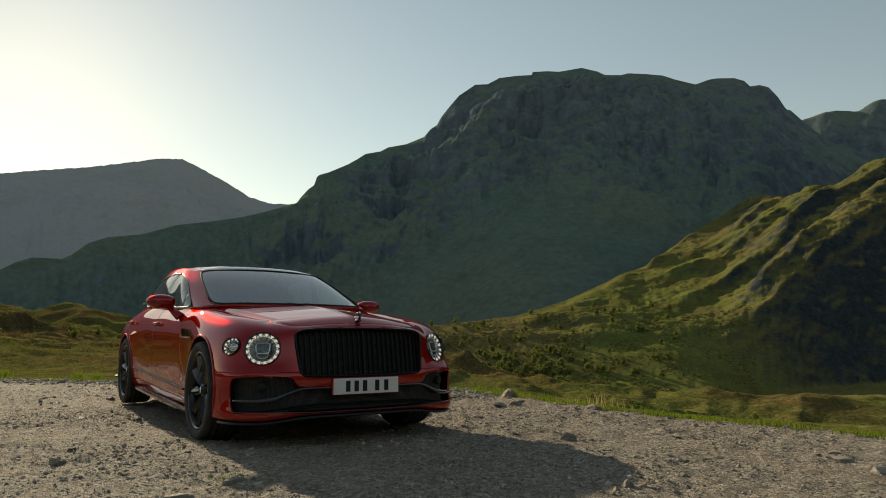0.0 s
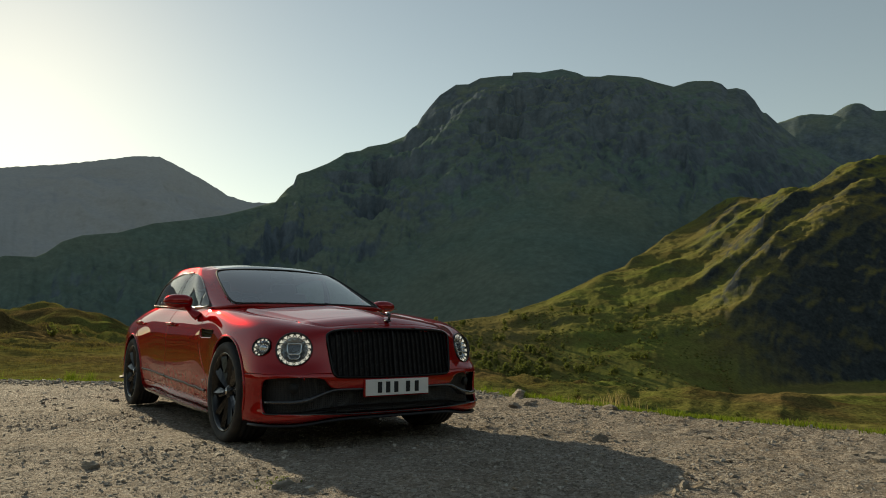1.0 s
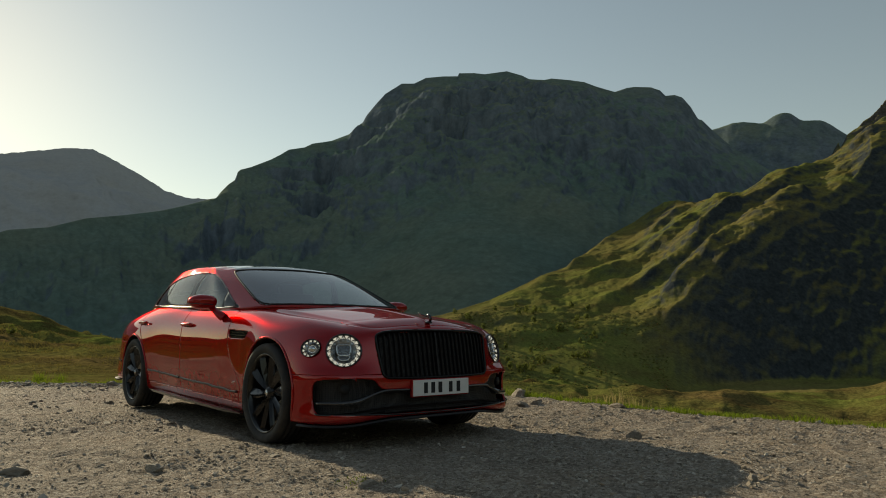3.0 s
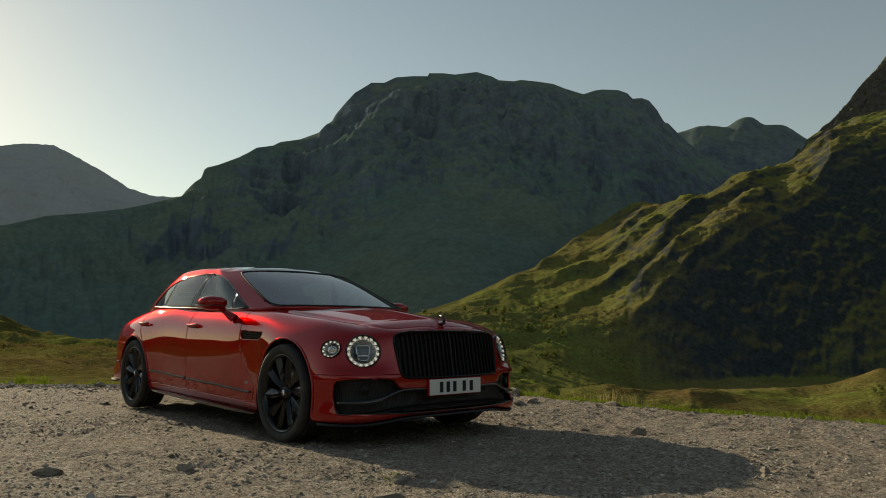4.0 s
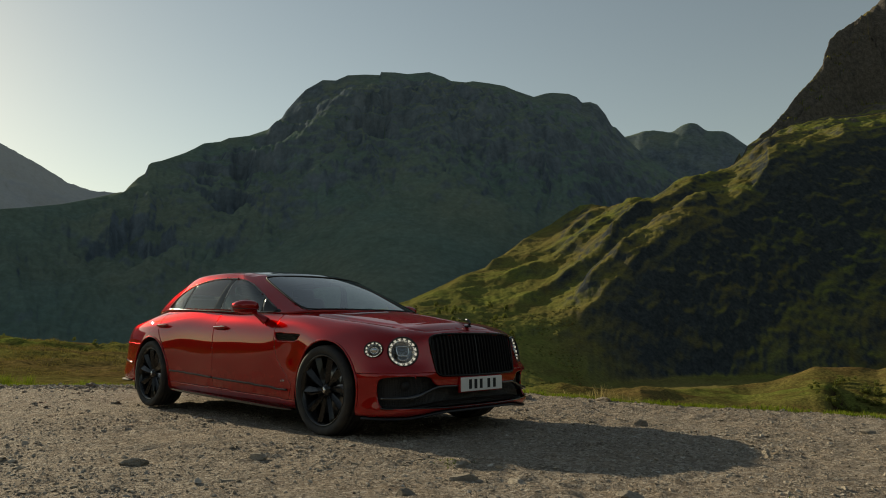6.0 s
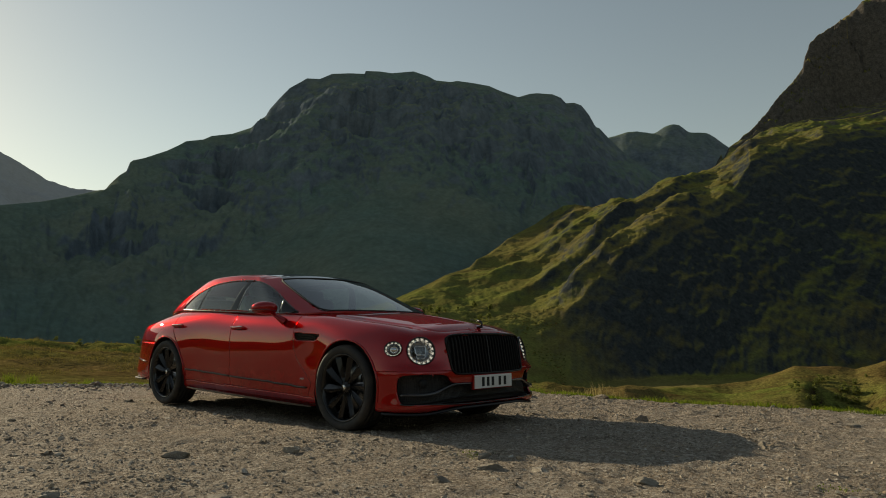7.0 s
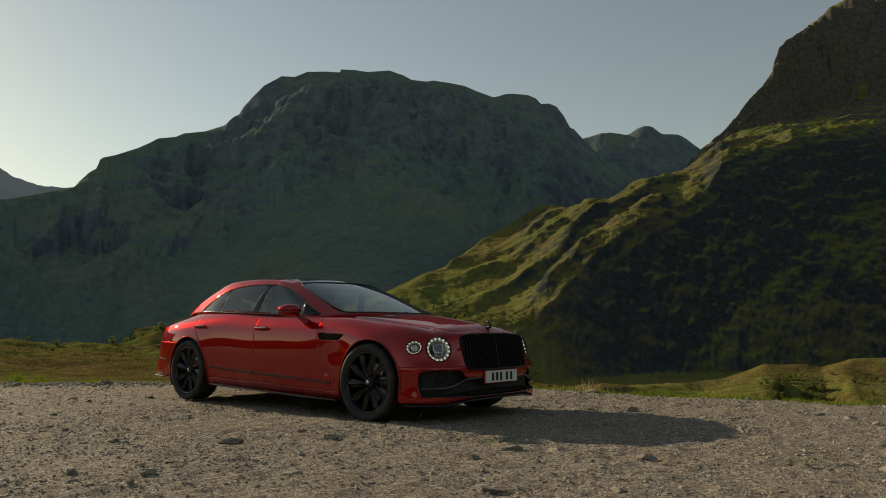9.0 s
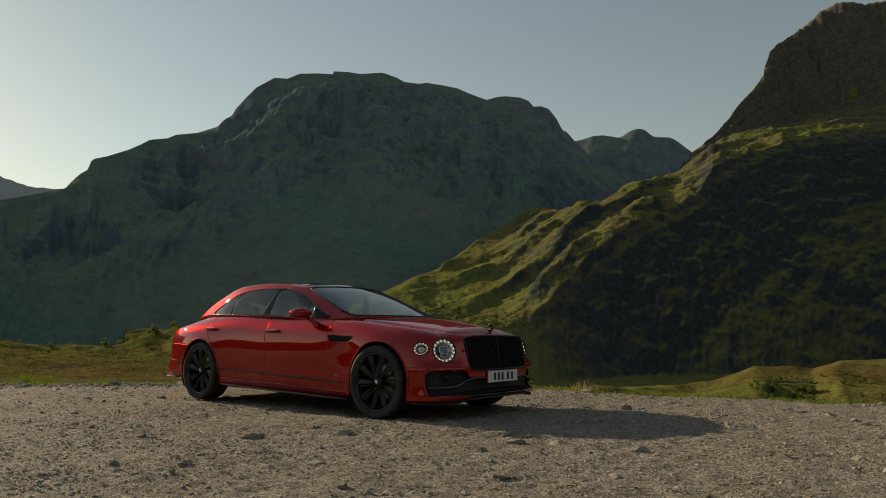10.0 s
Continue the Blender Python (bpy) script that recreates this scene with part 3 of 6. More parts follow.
# hills out of view that close the valley behind, shaped for the car's reflections
def z_close(az, r):
    a = np.mod(az, 360)
    top = (9 + 3 * np.sin(np.radians(a) * 5) + 2 * np.sin(np.radians(a) * 11 + 2)) * (0.35 + 1.1 * smoothstep(245, 300, az))
    z = EYE + np.interp(r, (250, 500, 1100, 1500), (-0.01, 0.01, 1.0, 0.6)) * 1100 * np.tan(np.radians(top))
    return z + 12 * relief(az, r, 300, 71) * smoothstep(400, 600, r)


sheet("hillside", np.arange(190, 446, 1.0), np.linspace(250, 1500, 40), z_close, MAT_CLOSE,
      label="unseen dark slopes closing the valley on the near side", category="hill")


# ---- the gravel lay-by ----
def pad_material():
    m = material("stony_gravel", rough=0.88, Specular_IOR_Level=0.09)
    n = Nodes(m)
    broad, mid = n.noise(0.55, 5, 0.6), n.noise(6, 6, 0.65)
    grit = n.voronoi(55)
    small = n.voronoi(140)
    soil = n.mix(n.ramp(broad, [(0.35, 0.0), (0.65, 1.0)]), (0.365, 0.308, 0.250), (0.465, 0.408, 0.348))
    soil = n.mix(n.ramp(n.noise(1.3, 5, 0.6, None, 0.6), [(0.46, 0.0), (0.62, 0.8)]), soil, (0.40, 0.30, 0.215))
    soil = n.mix(n.ramp(n.noise(2.1, 4, 0.6), [(0.52, 0.0), (0.68, 0.7)]), soil, (0.42, 0.385, 0.335))
    soil = n.mix(n.ramp(mid, [(0.4, 0.0), (0.75, 1.0)]), soil, (0.25, 0.205, 0.155))
    soil = n.mix(n.ramp(n.noise(0.8, 6, 0.68, (1.0, 1.6, 1.0), 0.8), [(0.55, 0.0), (0.66, 0.75)]), soil, (0.21, 0.165, 0.125))
    bits = n.mix(0.75, soil, n.ramp(n.math("FRACT", n.math("MULTIPLY", grit["Color"], 3.1)), [(0.0, (0.19, 0.155, 0.12)), (0.6, (0.45, 0.375, 0.30)), (1.0, (0.66, 0.59, 0.50))]))
    col = n.mix(n.ramp(n.noise(9, 4), [(0.30, 0.0), (0.5, 1.0)]), soil, bits)
    normal = n.bump(n.math("SUBTRACT", 1.0, grit["Distance"]), 1.0, 0.02)
    normal = n.bump(n.math("SUBTRACT", 1.0, small["Distance"]), 1.0, 0.010, normal)
    normal = n.bump(mid, 0.8, 0.05, normal)
    normal = n.bump(n.noise(16, 6, 0.75), 0.9, 0.04, normal)
    n.out(col, None, normal)
    return m


MAT_PAD = pad_material()


def pad_z(x, y):
    """Height of the gravel surface."""
    d = beyond(x, y)
    z = 0.022 * fbm(x / 1.7, y / 1.7, 4, 101) + 0.018 * fbm(x / 0.34, y / 0.34, 3, 102) + 0.015 * fbm(x / 0.13, y / 0.13, 2, 103)
    ruts = smoothstep(-0.1, 0.3, fbm(x / 1.1, y / 0.8, 3, 104))
    z = z + ruts * (0.026 * fbm(x / 0.26, y / 0.17, 3, 105, 0.6, True) - 0.014)
    z = z - 0.030 * np.exp(-((x - 0.1) ** 2 / 1.6 + y ** 2 / 3.0))
    return z - 0.5 * smoothstep(-0.05, 0.6, d) - 0.35 * np.clip(d - 0.3, 0, 12) + 0.02 * smoothstep(-0.9, -0.2, d)


px, py = np.meshgrid(np.concatenate([np.arange(-60, -14, 2.0), np.arange(-14, -5, 0.06), np.arange(-5, 6, 0.036), np.arange(6, 8, 0.06), np.arange(8, 62, 2.0)]),
                     np.concatenate([np.arange(-70, -8.2, 2.0), np.arange(-8.2, -6.2, 0.06), np.arange(-6.2, 3.6, 0.036), np.arange(3.6, 4.6, 0.06), np.arange(4.7, 10, 0.6)]), indexing="xy")
pad = put_mesh("pavement", mesh_from("pavement", np.stack([px, py, pad_z(px, py)], -1).reshape(-1, 3), grid_faces(*px.shape)), MAT_PAD)
tagged(pad, "dusty grey-brown gravel lay-by with scattered stones", "gravel", kind="structure")


# ---- the red saloon car; x ahead, y to its left, front axle at x = 0 ----
FRONT_AXLE, REAR_AXLE = (0.0, 0.345), (-3.194, 0.387)

stations = []


def station(x, y, turn, insets, heights):
    """One upright profile of the lower body: a plan point, the way it faces, and how far each row stands in from it."""
    a = radians(turn)
    stations.append([(x - i * math.cos(a), y + i * math.sin(a), z) for i, z in zip(insets, heights)])


station(0.905, 0.0, 0, (.14, .03, 0, .02, .028, .015, .03, .045, .06, .07, .078, .105, .140), (.188, .196, .214, .26, .36, .45, .50, .60, .70, .765, .797, .820, .835))
station(0.897, -0.28, 4, (.14, .03, 0, .02, .028, .015, .03, .045, .06, .07, .078, .105, .145), (.186, .195, .214, .26, .36, .45, .50, .60, .70, .762, .793, .816, .830))
station(0.873, -0.50, 12, (.14, .03, 0, .02, .028, .018, .032, .05, .065, .076, .088, .12, .165), (.178, .188, .208, .26, .36, .45, .50, .59, .69, .75, .782, .803, .815))
station(0.805, -0.71, 30, (.13, .03, 0, .018, .03, .01, .025, .07, .085, .10, .125, .18, .265), (.152, .162, .19, .25, .35, .47, .505, .54, .62, .70, .76, .806, .836))
station(0.705, -0.865, 50, (.12, .03, 0, .012, .025, .008, .02, .055, .075, .095, .125, .22, .365), (.150, .160, .19, .25, .35, .47, .505, .545, .62, .70, .768, .836, .850))
station(0.565, -0.945, 70, (.12, .03, 0, .008, .015, .008, .015, .03, .045, .065, .11, .22, .395), (.152, .162, .19, .25, .35, .46, .505, .55, .62, .70, .785, .860, .859))
station(0.38, -0.975, 83, (.12, .03, .006, .005, .006, .006, .01, .016, .028, .055, .11, .22, .388), (.155, .165, .19, .25, .35, .45, .52, .59, .66, .745, .832, .894, .868))
station(0.0, -0.988, 90, (.14, .05, .02, .01, .005, 0, 0, .002, .015, .05, .11, .21, .365), (.16, .17, .22, .30, .40, .50, .58, .66, .745, .825, .893, .938, .905))
station(-0.45, -0.966, 91, (.14, .08, .04, .025, .02, .022, .026, .026, .024, .042, .09, .16, .262), (.15, .16, .21, .30, .40, .50, .60, .70, .79, .875, .948, .982, .966))
station(-0.80, -0.952, 90, (.14, .08, .045, .022, .016, .012, .010, .010, .014, .032, .075, .115, .145), (.15, .165, .21, .31, .40, .49, .59, .70, .80, .875, .945, .980, 1.002))
station(-1.3, -0.946, 90, (.14, .08, .045, .020, .013, .008, .005, .005, .010, .026, .068, .10, .125), (.155, .17, .22, .33, .41, .49, .58, .70, .80, .88, .957, .992, 1.018))
station(-1.9, -0.946, 90, (.14, .08, .045, .020, .013, .008, .005, .005, .010, .025, .066, .10, .125), (.17, .185, .23, .36, .435, .51, .59, .70, .81, .89, .968, 1.013, 1.047))
station(-2.6, -0.956, 89, (.14, .08, .045, .024, .016, .011, .007, .006, .009, .022, .060, .105, .145), (.19, .205, .25, .39, .455, .53, .60, .70, .81, .90, .985, 1.043, 1.078))
station(-3.19, -0.984, 90, (.15, .06, .02, .01, .005, 0, 0, 0, .008, .035, .095, .18, .255), (.21, .22, .27, .35, .43, .51, .60, .70, .81, .91, .992, 1.062, 1.095))
station(-3.65, -0.962, 95, (.13, .05, .02, .012, .008, .006, .008, .010, .018, .048, .11, .22, .33), (.25, .26, .30, .36, .44, .52, .61, .71, .81, .905, .975, 1.035, 1.065))
station(-4.0, -0.905, 107, (.12, .03, 0, 0, .01, .018, .022, .028, .04, .075, .13, .23, .34), (.28, .29, .33, .39, .46, .53, .61, .71, .81, .90, .96, 1.0, 1.02))
station(-4.22, -0.775, 132, (.13, .03, -.01, -.012, .005, .015, .022, .03, .045, .075, .11, .18, .27), (.28, .29, .34, .41, .49, .55, .62, .71, .81, .90, .95, .985, 1.0))
station(-4.335, -0.52, 160, (.14, .03, -.01, -.015, .005, .015, .022, .03, .045, .07, .095, .14, .21), (.28, .29, .34, .42, .50, .56, .63, .71, .81, .90, .95, .98, .995))
station(-4.375, -0.26, 174, (.14, .03, -.01, -.015, .005, .015, .022, .03, .045, .065, .085, .12, .18), (.28, .29, .34, .42, .50, .56, .63, .71, .81, .90, .95, .98, .99))
station(-4.385, 0.0, 180, (.14, .03, -.01, -.015, .005, .015, .022, .03, .045, .065, .085, .12, .18), (.28, .29, .34, .42, .50, .56, .63, .71, .81, .90, .95, .98, .99))
NET = np.array(stations)

# spread the stations by their distance, mirror both ends so that the middle is smooth, and sample
way = np.concatenate([[0], np.cumsum(np.linalg.norm(np.diff(NET[:, 6, :2], axis=0), axis=1))])
mirror = np.array([1, -1, 1])
full_t = np.concatenate([-way[3:0:-1], way, 2 * way[-1] - way[-2:-5:-1]])
full_net = np.concatenate([NET[3:0:-1] * mirror, NET, NET[-2:-5:-1] * mirror])
S_N, V_N = 700, 118
S_AT = np.linspace(0, way[-1], S_N)


def body_rows(at, v):
    """The skin of the right half at distances along the plan line and rows v, 0 to 1."""
    net = spline(full_t, full_net, at)
    return bspline(np.moveaxis(net, 1, 0), v).transpose(1, 0, 2)


SKIN = body_rows(S_AT, np.linspace(0, 1, V_N))
SKIN[0, :, 1] = SKIN[-1, :, 1] = 0.0


def normals_of(p):
    n = np.cross(np.gradient(p, axis=0), np.gradient(p, axis=1))
    return n / np.maximum(np.linalg.norm(n, axis=-1, keepdims=True), 1e-9)


SKIN_N = normals_of(SKIN)
if SKIN_N[S_N // 2, V_N // 2, 1] > 0:
    SKIN_N = -SKIN_N


def on_skin(x=None, y=None, z=None, front=False):
    """The skin's point and normal nearest to two given coordinates."""
    d = np.zeros(SKIN.shape[:2])
    for k, c in enumerate((x, y, z)):
        if c is not None:
            d += (SKIN[..., k] - c) ** 2
    if front:
        d[SKIN[..., 0] < 0.3] += 9
    i = np.unravel_index(np.argmin(d), d.shape)
    return SKIN[i], SKIN_N[i]


def snap(p, fields, reach=0.62):
    """Moves grid points onto the zero lines of the fields, so that panels part along clean lines."""
    p = p.copy()
    done = np.zeros(p.shape[:2], bool)
    for field in fields:
        f = field(p)
        gu, gv = np.gradient(f)
        g2 = gu ** 2 + gv ** 2 + 1e-12
        du, dv = -f * gu / g2, -f * gv / g2
        move = (np.hypot(du, dv) < reach) & ~done
        move[[0, -1]] = False
        pu, pv = np.gradient(p, axis=0), np.gradient(p, axis=1)
        p[move] += (pu * du[..., None] + pv * dv[..., None])[move]
        done |= move
    return p


def cells(p):
    return (p[:-1, :-1] + p[1:, :-1] + p[1:, 1:] + p[:-1, 1:]) / 4


def panel(p, mask, both=False, gap=0.0022, rim=0.014):
    """Cuts the masked cells out of a grid as a panel with a small gap and a turned-in rim; both: joined with its mirror image."""
    m, n = p.shape[:2]
    faces = grid_faces(m, n)[mask.reshape(-1)]
    if both:
        verts = np.concatenate([p.reshape(-1, 3), p.reshape(-1, 3) * mirror])
        faces = np.concatenate([faces, faces[:, ::-1] + m * n])
        at0 = np.where(np.abs(p.reshape(-1, 3)[:, 1]) < 1e-6)[0]
        weld = np.arange(2 * m * n)
        weld[at0 + m * n] = at0
        faces = weld[faces]
    else:
        verts = p.reshape(-1, 3)
    used, inv = np.unique(faces, return_inverse=True)
    v, f = verts[used].copy(), inv.reshape(-1, 4)
    mid = v[f].mean(1)
    fn = np.cross(v[f[:, 2]] - v[f[:, 0]], v[f[:, 3]] - v[f[:, 1]])
    # outward: away from the car's middle
    if ((mid - np.array([-1.6, 0, 0.55])) * fn).sum() < 0:
        f, fn = f[:, ::-1], -fn
    vn = np.zeros_like(v)
    for k in range(4):
        np.add.at(vn, f[:, k], fn)
    vn /= np.maximum(np.linalg.norm(vn, axis=1, keepdims=True), 1e-12)
    e = np.stack([f, np.roll(f, -1, 1)], -1).reshape(-1, 2)
    key = np.sort(e, 1)
    code = key[:, 0] * len(v) + key[:, 1]
    _, first, count = np.unique(code, return_index=True, return_counts=True)
    rim_e = e[first[count == 1]]
    face_of = first[count == 1] // 4
    push = np.zeros_like(v)
    for k in range(2):
        np.add.at(push, rim_e[:, k], mid[face_of] - v[rim_e].mean(1))
    on_rim = np.unique(rim_e)
    push -= vn * (push * vn).sum(1, keepdims=True)
    ln = np.maximum(np.linalg.norm(push, axis=1, keepdims=True), 1e-9)
    v[on_rim] += (push / ln * gap)[on_rim]
    inner = {int(q): len(v) + i for i, q in enumerate(on_rim)}
    extra = v[on_rim] - vn[on_rim] * rim
    extra_f = [[int(b), int(a), inner[int(a)], inner[int(b)]] for a, b in rim_e]
    return np.concatenate([v, extra]), f.tolist() + extra_f


# regions, in side view (x, z) and front view (y, z)
front_arch = lambda p: np.hypot(p[..., 0] - 0.03, p[..., 2] - 0.335) - 0.418
rear_arch = lambda p: np.hypot(p[..., 0] + 3.185, p[..., 2] - 0.385) - 0.412
GRILLE = outline([(.0, .797), (-.25, .795), (-.42, .787), (-.492, .768), (-.512, .73), (-.502, .62), (-.487, .51), (-.468, .478), (-.43, .467), (-.25, .462), (0, .461),
                  (.25, .462), (.43, .467), (.468, .478), (.487, .51), (.502, .62), (.512, .73), (.492, .768), (.42, .787), (.25, .795)], 5)
INTAKE = outline([(.0, .386), (-.30, .386), (-.47, .390), (-.515, .41), (-.545, .448), (-.60, .462), (-.74, .466), (-.86, .462), (-.900, .445), (-.908, .40), (-.905, .30), (-.895, .247), (-.86, .233), (-.60, .228),
                  (-.3, .224), (0, .222), (.3, .224), (.60, .228), (.86, .233), (.895, .247), (.905, .30), (.908, .40), (.900, .445), (.86, .462), (.74, .466), (.60, .462), (.545, .448), (.515, .41), (.47, .390), (.30, .386)], 4)
VENT = outline([(-.735, .818), (-.60, .812), (-.45, .806), (-.365, .799), (-.352, .790), (-.39, .762), (-.43, .746), (-.55, .746), (-.68, .752), (-.72, .765)], 4)


def only_front(p, f):
    return np.where(p[..., 0] > 0.45, f, np.maximum(np.abs(f), 0.5))


def only_side(p, f, lo, hi):
    return np.where((p[..., 0] > lo) & (p[..., 0] < hi) & (p[..., 1] < -0.5), f, np.maximum(np.abs(f), 0.5))


lamp_big, _ = on_skin(None, -0.715, 0.655, True)
lamp_small, _ = on_skin(None, -0.885, 0.675, True)
grille_f = lambda p: only_front(p, inside(GRILLE, p[..., 1], p[..., 2]))
intake_f = lambda p: only_front(p, inside(INTAKE, p[..., 1], p[..., 2]))
big_f = lambda p: np.linalg.norm((p - lamp_big) / np.array([1, 1, 0.95]), axis=-1) - 0.121
small_f = lambda p: np.linalg.norm((p - lamp_small) / np.array([1, 1, 0.85]), axis=-1) - 0.074
vent_f = lambda p: only_side(p, inside(VENT, p[..., 0], p[..., 2]), -1.0, 0)
bumper_f = lambda p: np.where(p[..., 0] > 0.2, p[..., 2] - 0.494, 0.5)
wing_door_f = lambda p: only_side(p, line_side([(-.60, .10), (-.50, .28), (-.46, .36), (-.55, .45), (-.69, .58), (-.742, .70), (-.75, .85), (-.745, 1.2)], p[..., 0], p[..., 2]), -1.3, 0)
mid_door_f = lambda p: only_side(p, p[..., 0] + 1.845 + 0.02 * (p[..., 2] - 0.6), -2.3, -1.4)
rear_door_f = lambda p: only_side(p, line_side([(-2.70, .10), (-2.735, .34), (-2.76, .47), (-2.86, .66), (-3.02, .86), (-3.08, 1.0), (-3.06, 1.2)], p[..., 0], p[..., 2]), -3.5, -2.3)
sill_f = lambda p: only_side(p, p[..., 2] - (0.235 - 0.036 * (p[..., 0] + 0.5)), -2.95, -0.30)
rear_bump_f = lambda p: np.where(p[..., 0] < -3.3, p[..., 2] - (0.74 + 0.06 * (p[..., 0] + 4.0) * -1.0 * 0.5), 0.5)

FIELDS = [front_arch, rear_arch, big_f, small_f, grille_f, intake_f, vent_f, wing_door_f, mid_door_f, rear_door_f, sill_f, bumper_f, rear_bump_f]
BODY = snap(SKIN, FIELDS)
C = cells(BODY)
hole = (front_arch(C) < 0) | (rear_arch(C) < 0) | (big_f(C) < 0) | (small_f(C) < 0) | (grille_f(C) < 0) | (intake_f(C) < 0) | (vent_f(C) < 0)
cx, cz = C[..., 0], C[..., 2]
is_front = (bumper_f(C) < 0) & (cx > 0.05) & (cz < 0.7)
zone = np.full(C.shape[:2], "wing_front", dtype=object)
door_split = line_side([(-.60, .10), (-.50, .28), (-.46, .36), (-.55, .45), (-.69, .58), (-.742, .70), (-.75, .85), (-.745, 1.2)], cx, cz)
rear_split = line_side([(-2.70, .10), (-2.735, .34), (-2.76, .47), (-2.86, .66), (-3.02, .86), (-3.08, 1.0), (-3.06, 1.2)], cx, cz)
zone[(cx < 0) & (door_split > 0)] = "door_front"
zone[(cx < -1.845 - 0.02 * (cz - 0.6))] = "door_rear"
zone[(cx < -2.3) & (rear_split > 0)] = "wing_rear"
low = (cz < 0.235 - 0.036 * (cx + 0.5)) & (cx < -0.30) & (cx > -2.95)
zone[low] = "sill"
zone[is_front] = "bumper_front"
zone[(cx < -3.3) & (cz < 0.74 - 0.03 * (cx + 4.0))] = "bumper_rear"
zone[hole] = ""
for _ in range(3):
    bump_cells = np.pad(zone == "bumper_front", 1)
    near = bump_cells[:-2, 1:-1].astype(int) + bump_cells[2:, 1:-1] + bump_cells[1:-1, :-2] + bump_cells[1:-1, 2:]
    zone[1:][((zone == "bumper_front") & (near < 2))[1:]] = ""


def car_paint():
    m = material("deep_red_metallic_paint", (0.25, 0.004, 0.005), 0.2, 0.3, Coat_Weight=1.0, Coat_Roughness=0.012, Coat_IOR=1.53, Specular_IOR_Level=0.0, Specular_Tint=(1.0, 0.02, 0.02, 1.0))
    n = Nodes(m)
    dust = n.noise(3.0, 6, 0.6)
    flake = n.noise(900, 1)
    lowdirt = n.ramp(n.height(), [(0.15, 1.0), (0.5, 0.0)])
    dirt = n.mix(1.0, n.ramp(dust, [(0.45, 0.0), (0.8, 1.0)]), lowdirt, "MULTIPLY")
    base = n.mix(n.ramp(flake, [(0.3, 0.0), (0.7, 1.0)]), (0.28, 0.003, 0.005), (0.38, 0.005, 0.007))
    col = n.mix(n.math("MULTIPLY", dirt, 0.22), base, (0.30, 0.24, 0.18))
    n.out(col, n.math("ADD", 0.26, n.math("MULTIPLY", dirt, 0.3)))
    return m


MAT_PAINT = car_paint()
MAT_GLOSS = material("gloss_black_trim", (0.006, 0.006, 0.007), 0.08, 0.0, Coat_Weight=0.6, Coat_Roughness=0.03)
MAT_CARBON = material("black_carbon_trim", (0.020, 0.020, 0.022), 0.22, 0.0, Coat_Weight=0.8, Coat_Roughness=0.06)
MAT_MATT = material("matt_black_plastic", (0.020, 0.020, 0.021), 0.7, Specular_IOR_Level=0.3)
MAT_CHROME = material("bright_chrome", (0.82, 0.82, 0.83), 0.07, 1.0)
MAT_DARK_CHROME = material("dark_chrome", (0.055, 0.055, 0.06), 0.16, 1.0)
MAT_POST = material("black_post_lacquer", (0.004, 0.004, 0.004), 0.03, 0.0, Specular_IOR_Level=0.2)
MAT_RIM = material("black_wheel_lacquer", (0.011, 0.011, 0.012), 0.2, 0.0, Coat_Weight=0.3, Coat_Roughness=0.04, Specular_IOR_Level=0.25)
MAT_LEATHER = material("dark_seat_leather", (0.045, 0.038, 0.034), 0.5)
MAT_DASH = material("black_dash_leather", (0.02, 0.018, 0.017), 0.5)
MAT_STEEL = material("brushed_disc_steel", (0.30, 0.30, 0.31), 0.35, 1.0)


def tyre_material():
    m = material("dusty_tyre_rubber", (0.018, 0.018, 0.018), 0.8)
    n = Nodes(m)
    n.out(n.mix(n.ramp(n.noise(9, 5), [(0.45, 0.0), (0.8, 1.0)]), (0.020, 0.020, 0.021), (0.065, 0.056, 0.046)), None, n.bump(n.noise(120, 3), 0.3, 0.002))
    return m


MAT_TYRE = tyre_material()


def glass(name, tint, rough=0.0, ior=1.52):
    m = bpy.data.materials.new(name)
    m.use_nodes = True
    t = m.node_tree
    t.nodes.remove(t.nodes["Principled BSDF"])
    see, gloss, mix, facing, power, fres = (t.nodes.new("ShaderNode" + k) for k in ("BsdfTransparent", "BsdfGlossy", "MixShader", "LayerWeight", "Math", "MapRange"))
    facing.inputs["Blend"].default_value = 0.5
    power.operation = "POWER"
    power.inputs[1].default_value = 5.0
    see.inputs["Color"].default_value = (*tint, 1)
    gloss.inputs["Roughness"].default_value = rough
    fres.inputs["To Min"].default_value = ((ior - 1) / (ior + 1)) ** 2
    t.links.new(facing.outputs["Facing"], power.inputs[0])
    t.links.new(power.outputs[0], fres.inputs["Value"])
    t.links.new(fres.outputs[0], mix.inputs[0])
    t.links.new(see.outputs[0], mix.inputs[1])
    t.links.new(gloss.outputs[0], mix.inputs[2])
    t.links.new(mix.outputs[0], t.nodes["Material Output"].inputs["Surface"])
    return m


MAT_SIDE_GLASS = glass("tinted_side_glass", (0.78, 0.97, 0.88), 0.0, 1.95)
MAT_SCREEN = glass("windscreen_glass", (0.60, 0.68, 0.66), 0.0, 3.2)
MAT_LAMP_GLASS = glass("clear_lamp_glass", (0.93, 0.95, 0.96))

car = tagged(new("car"), "glossy deep red luxury saloon car parked on gravel", "car")
body = put_mesh("body", mesh_from("body", *joined(*[panel(BODY, zone == "wing_rear"), flipped(panel(BODY, zone == "wing_rear"))])), MAT_PAINT, car, "deep red rear wings and shell")
solid("front_bumper", panel(BODY, zone == "bumper_front", True), MAT_PAINT, body, "red front bumper with wide black intakes")
rear_bumper = solid("rear_bumper", panel(BODY, zone == "bumper_rear", True), MAT_PAINT, body)
nose = zone == "wing_front"
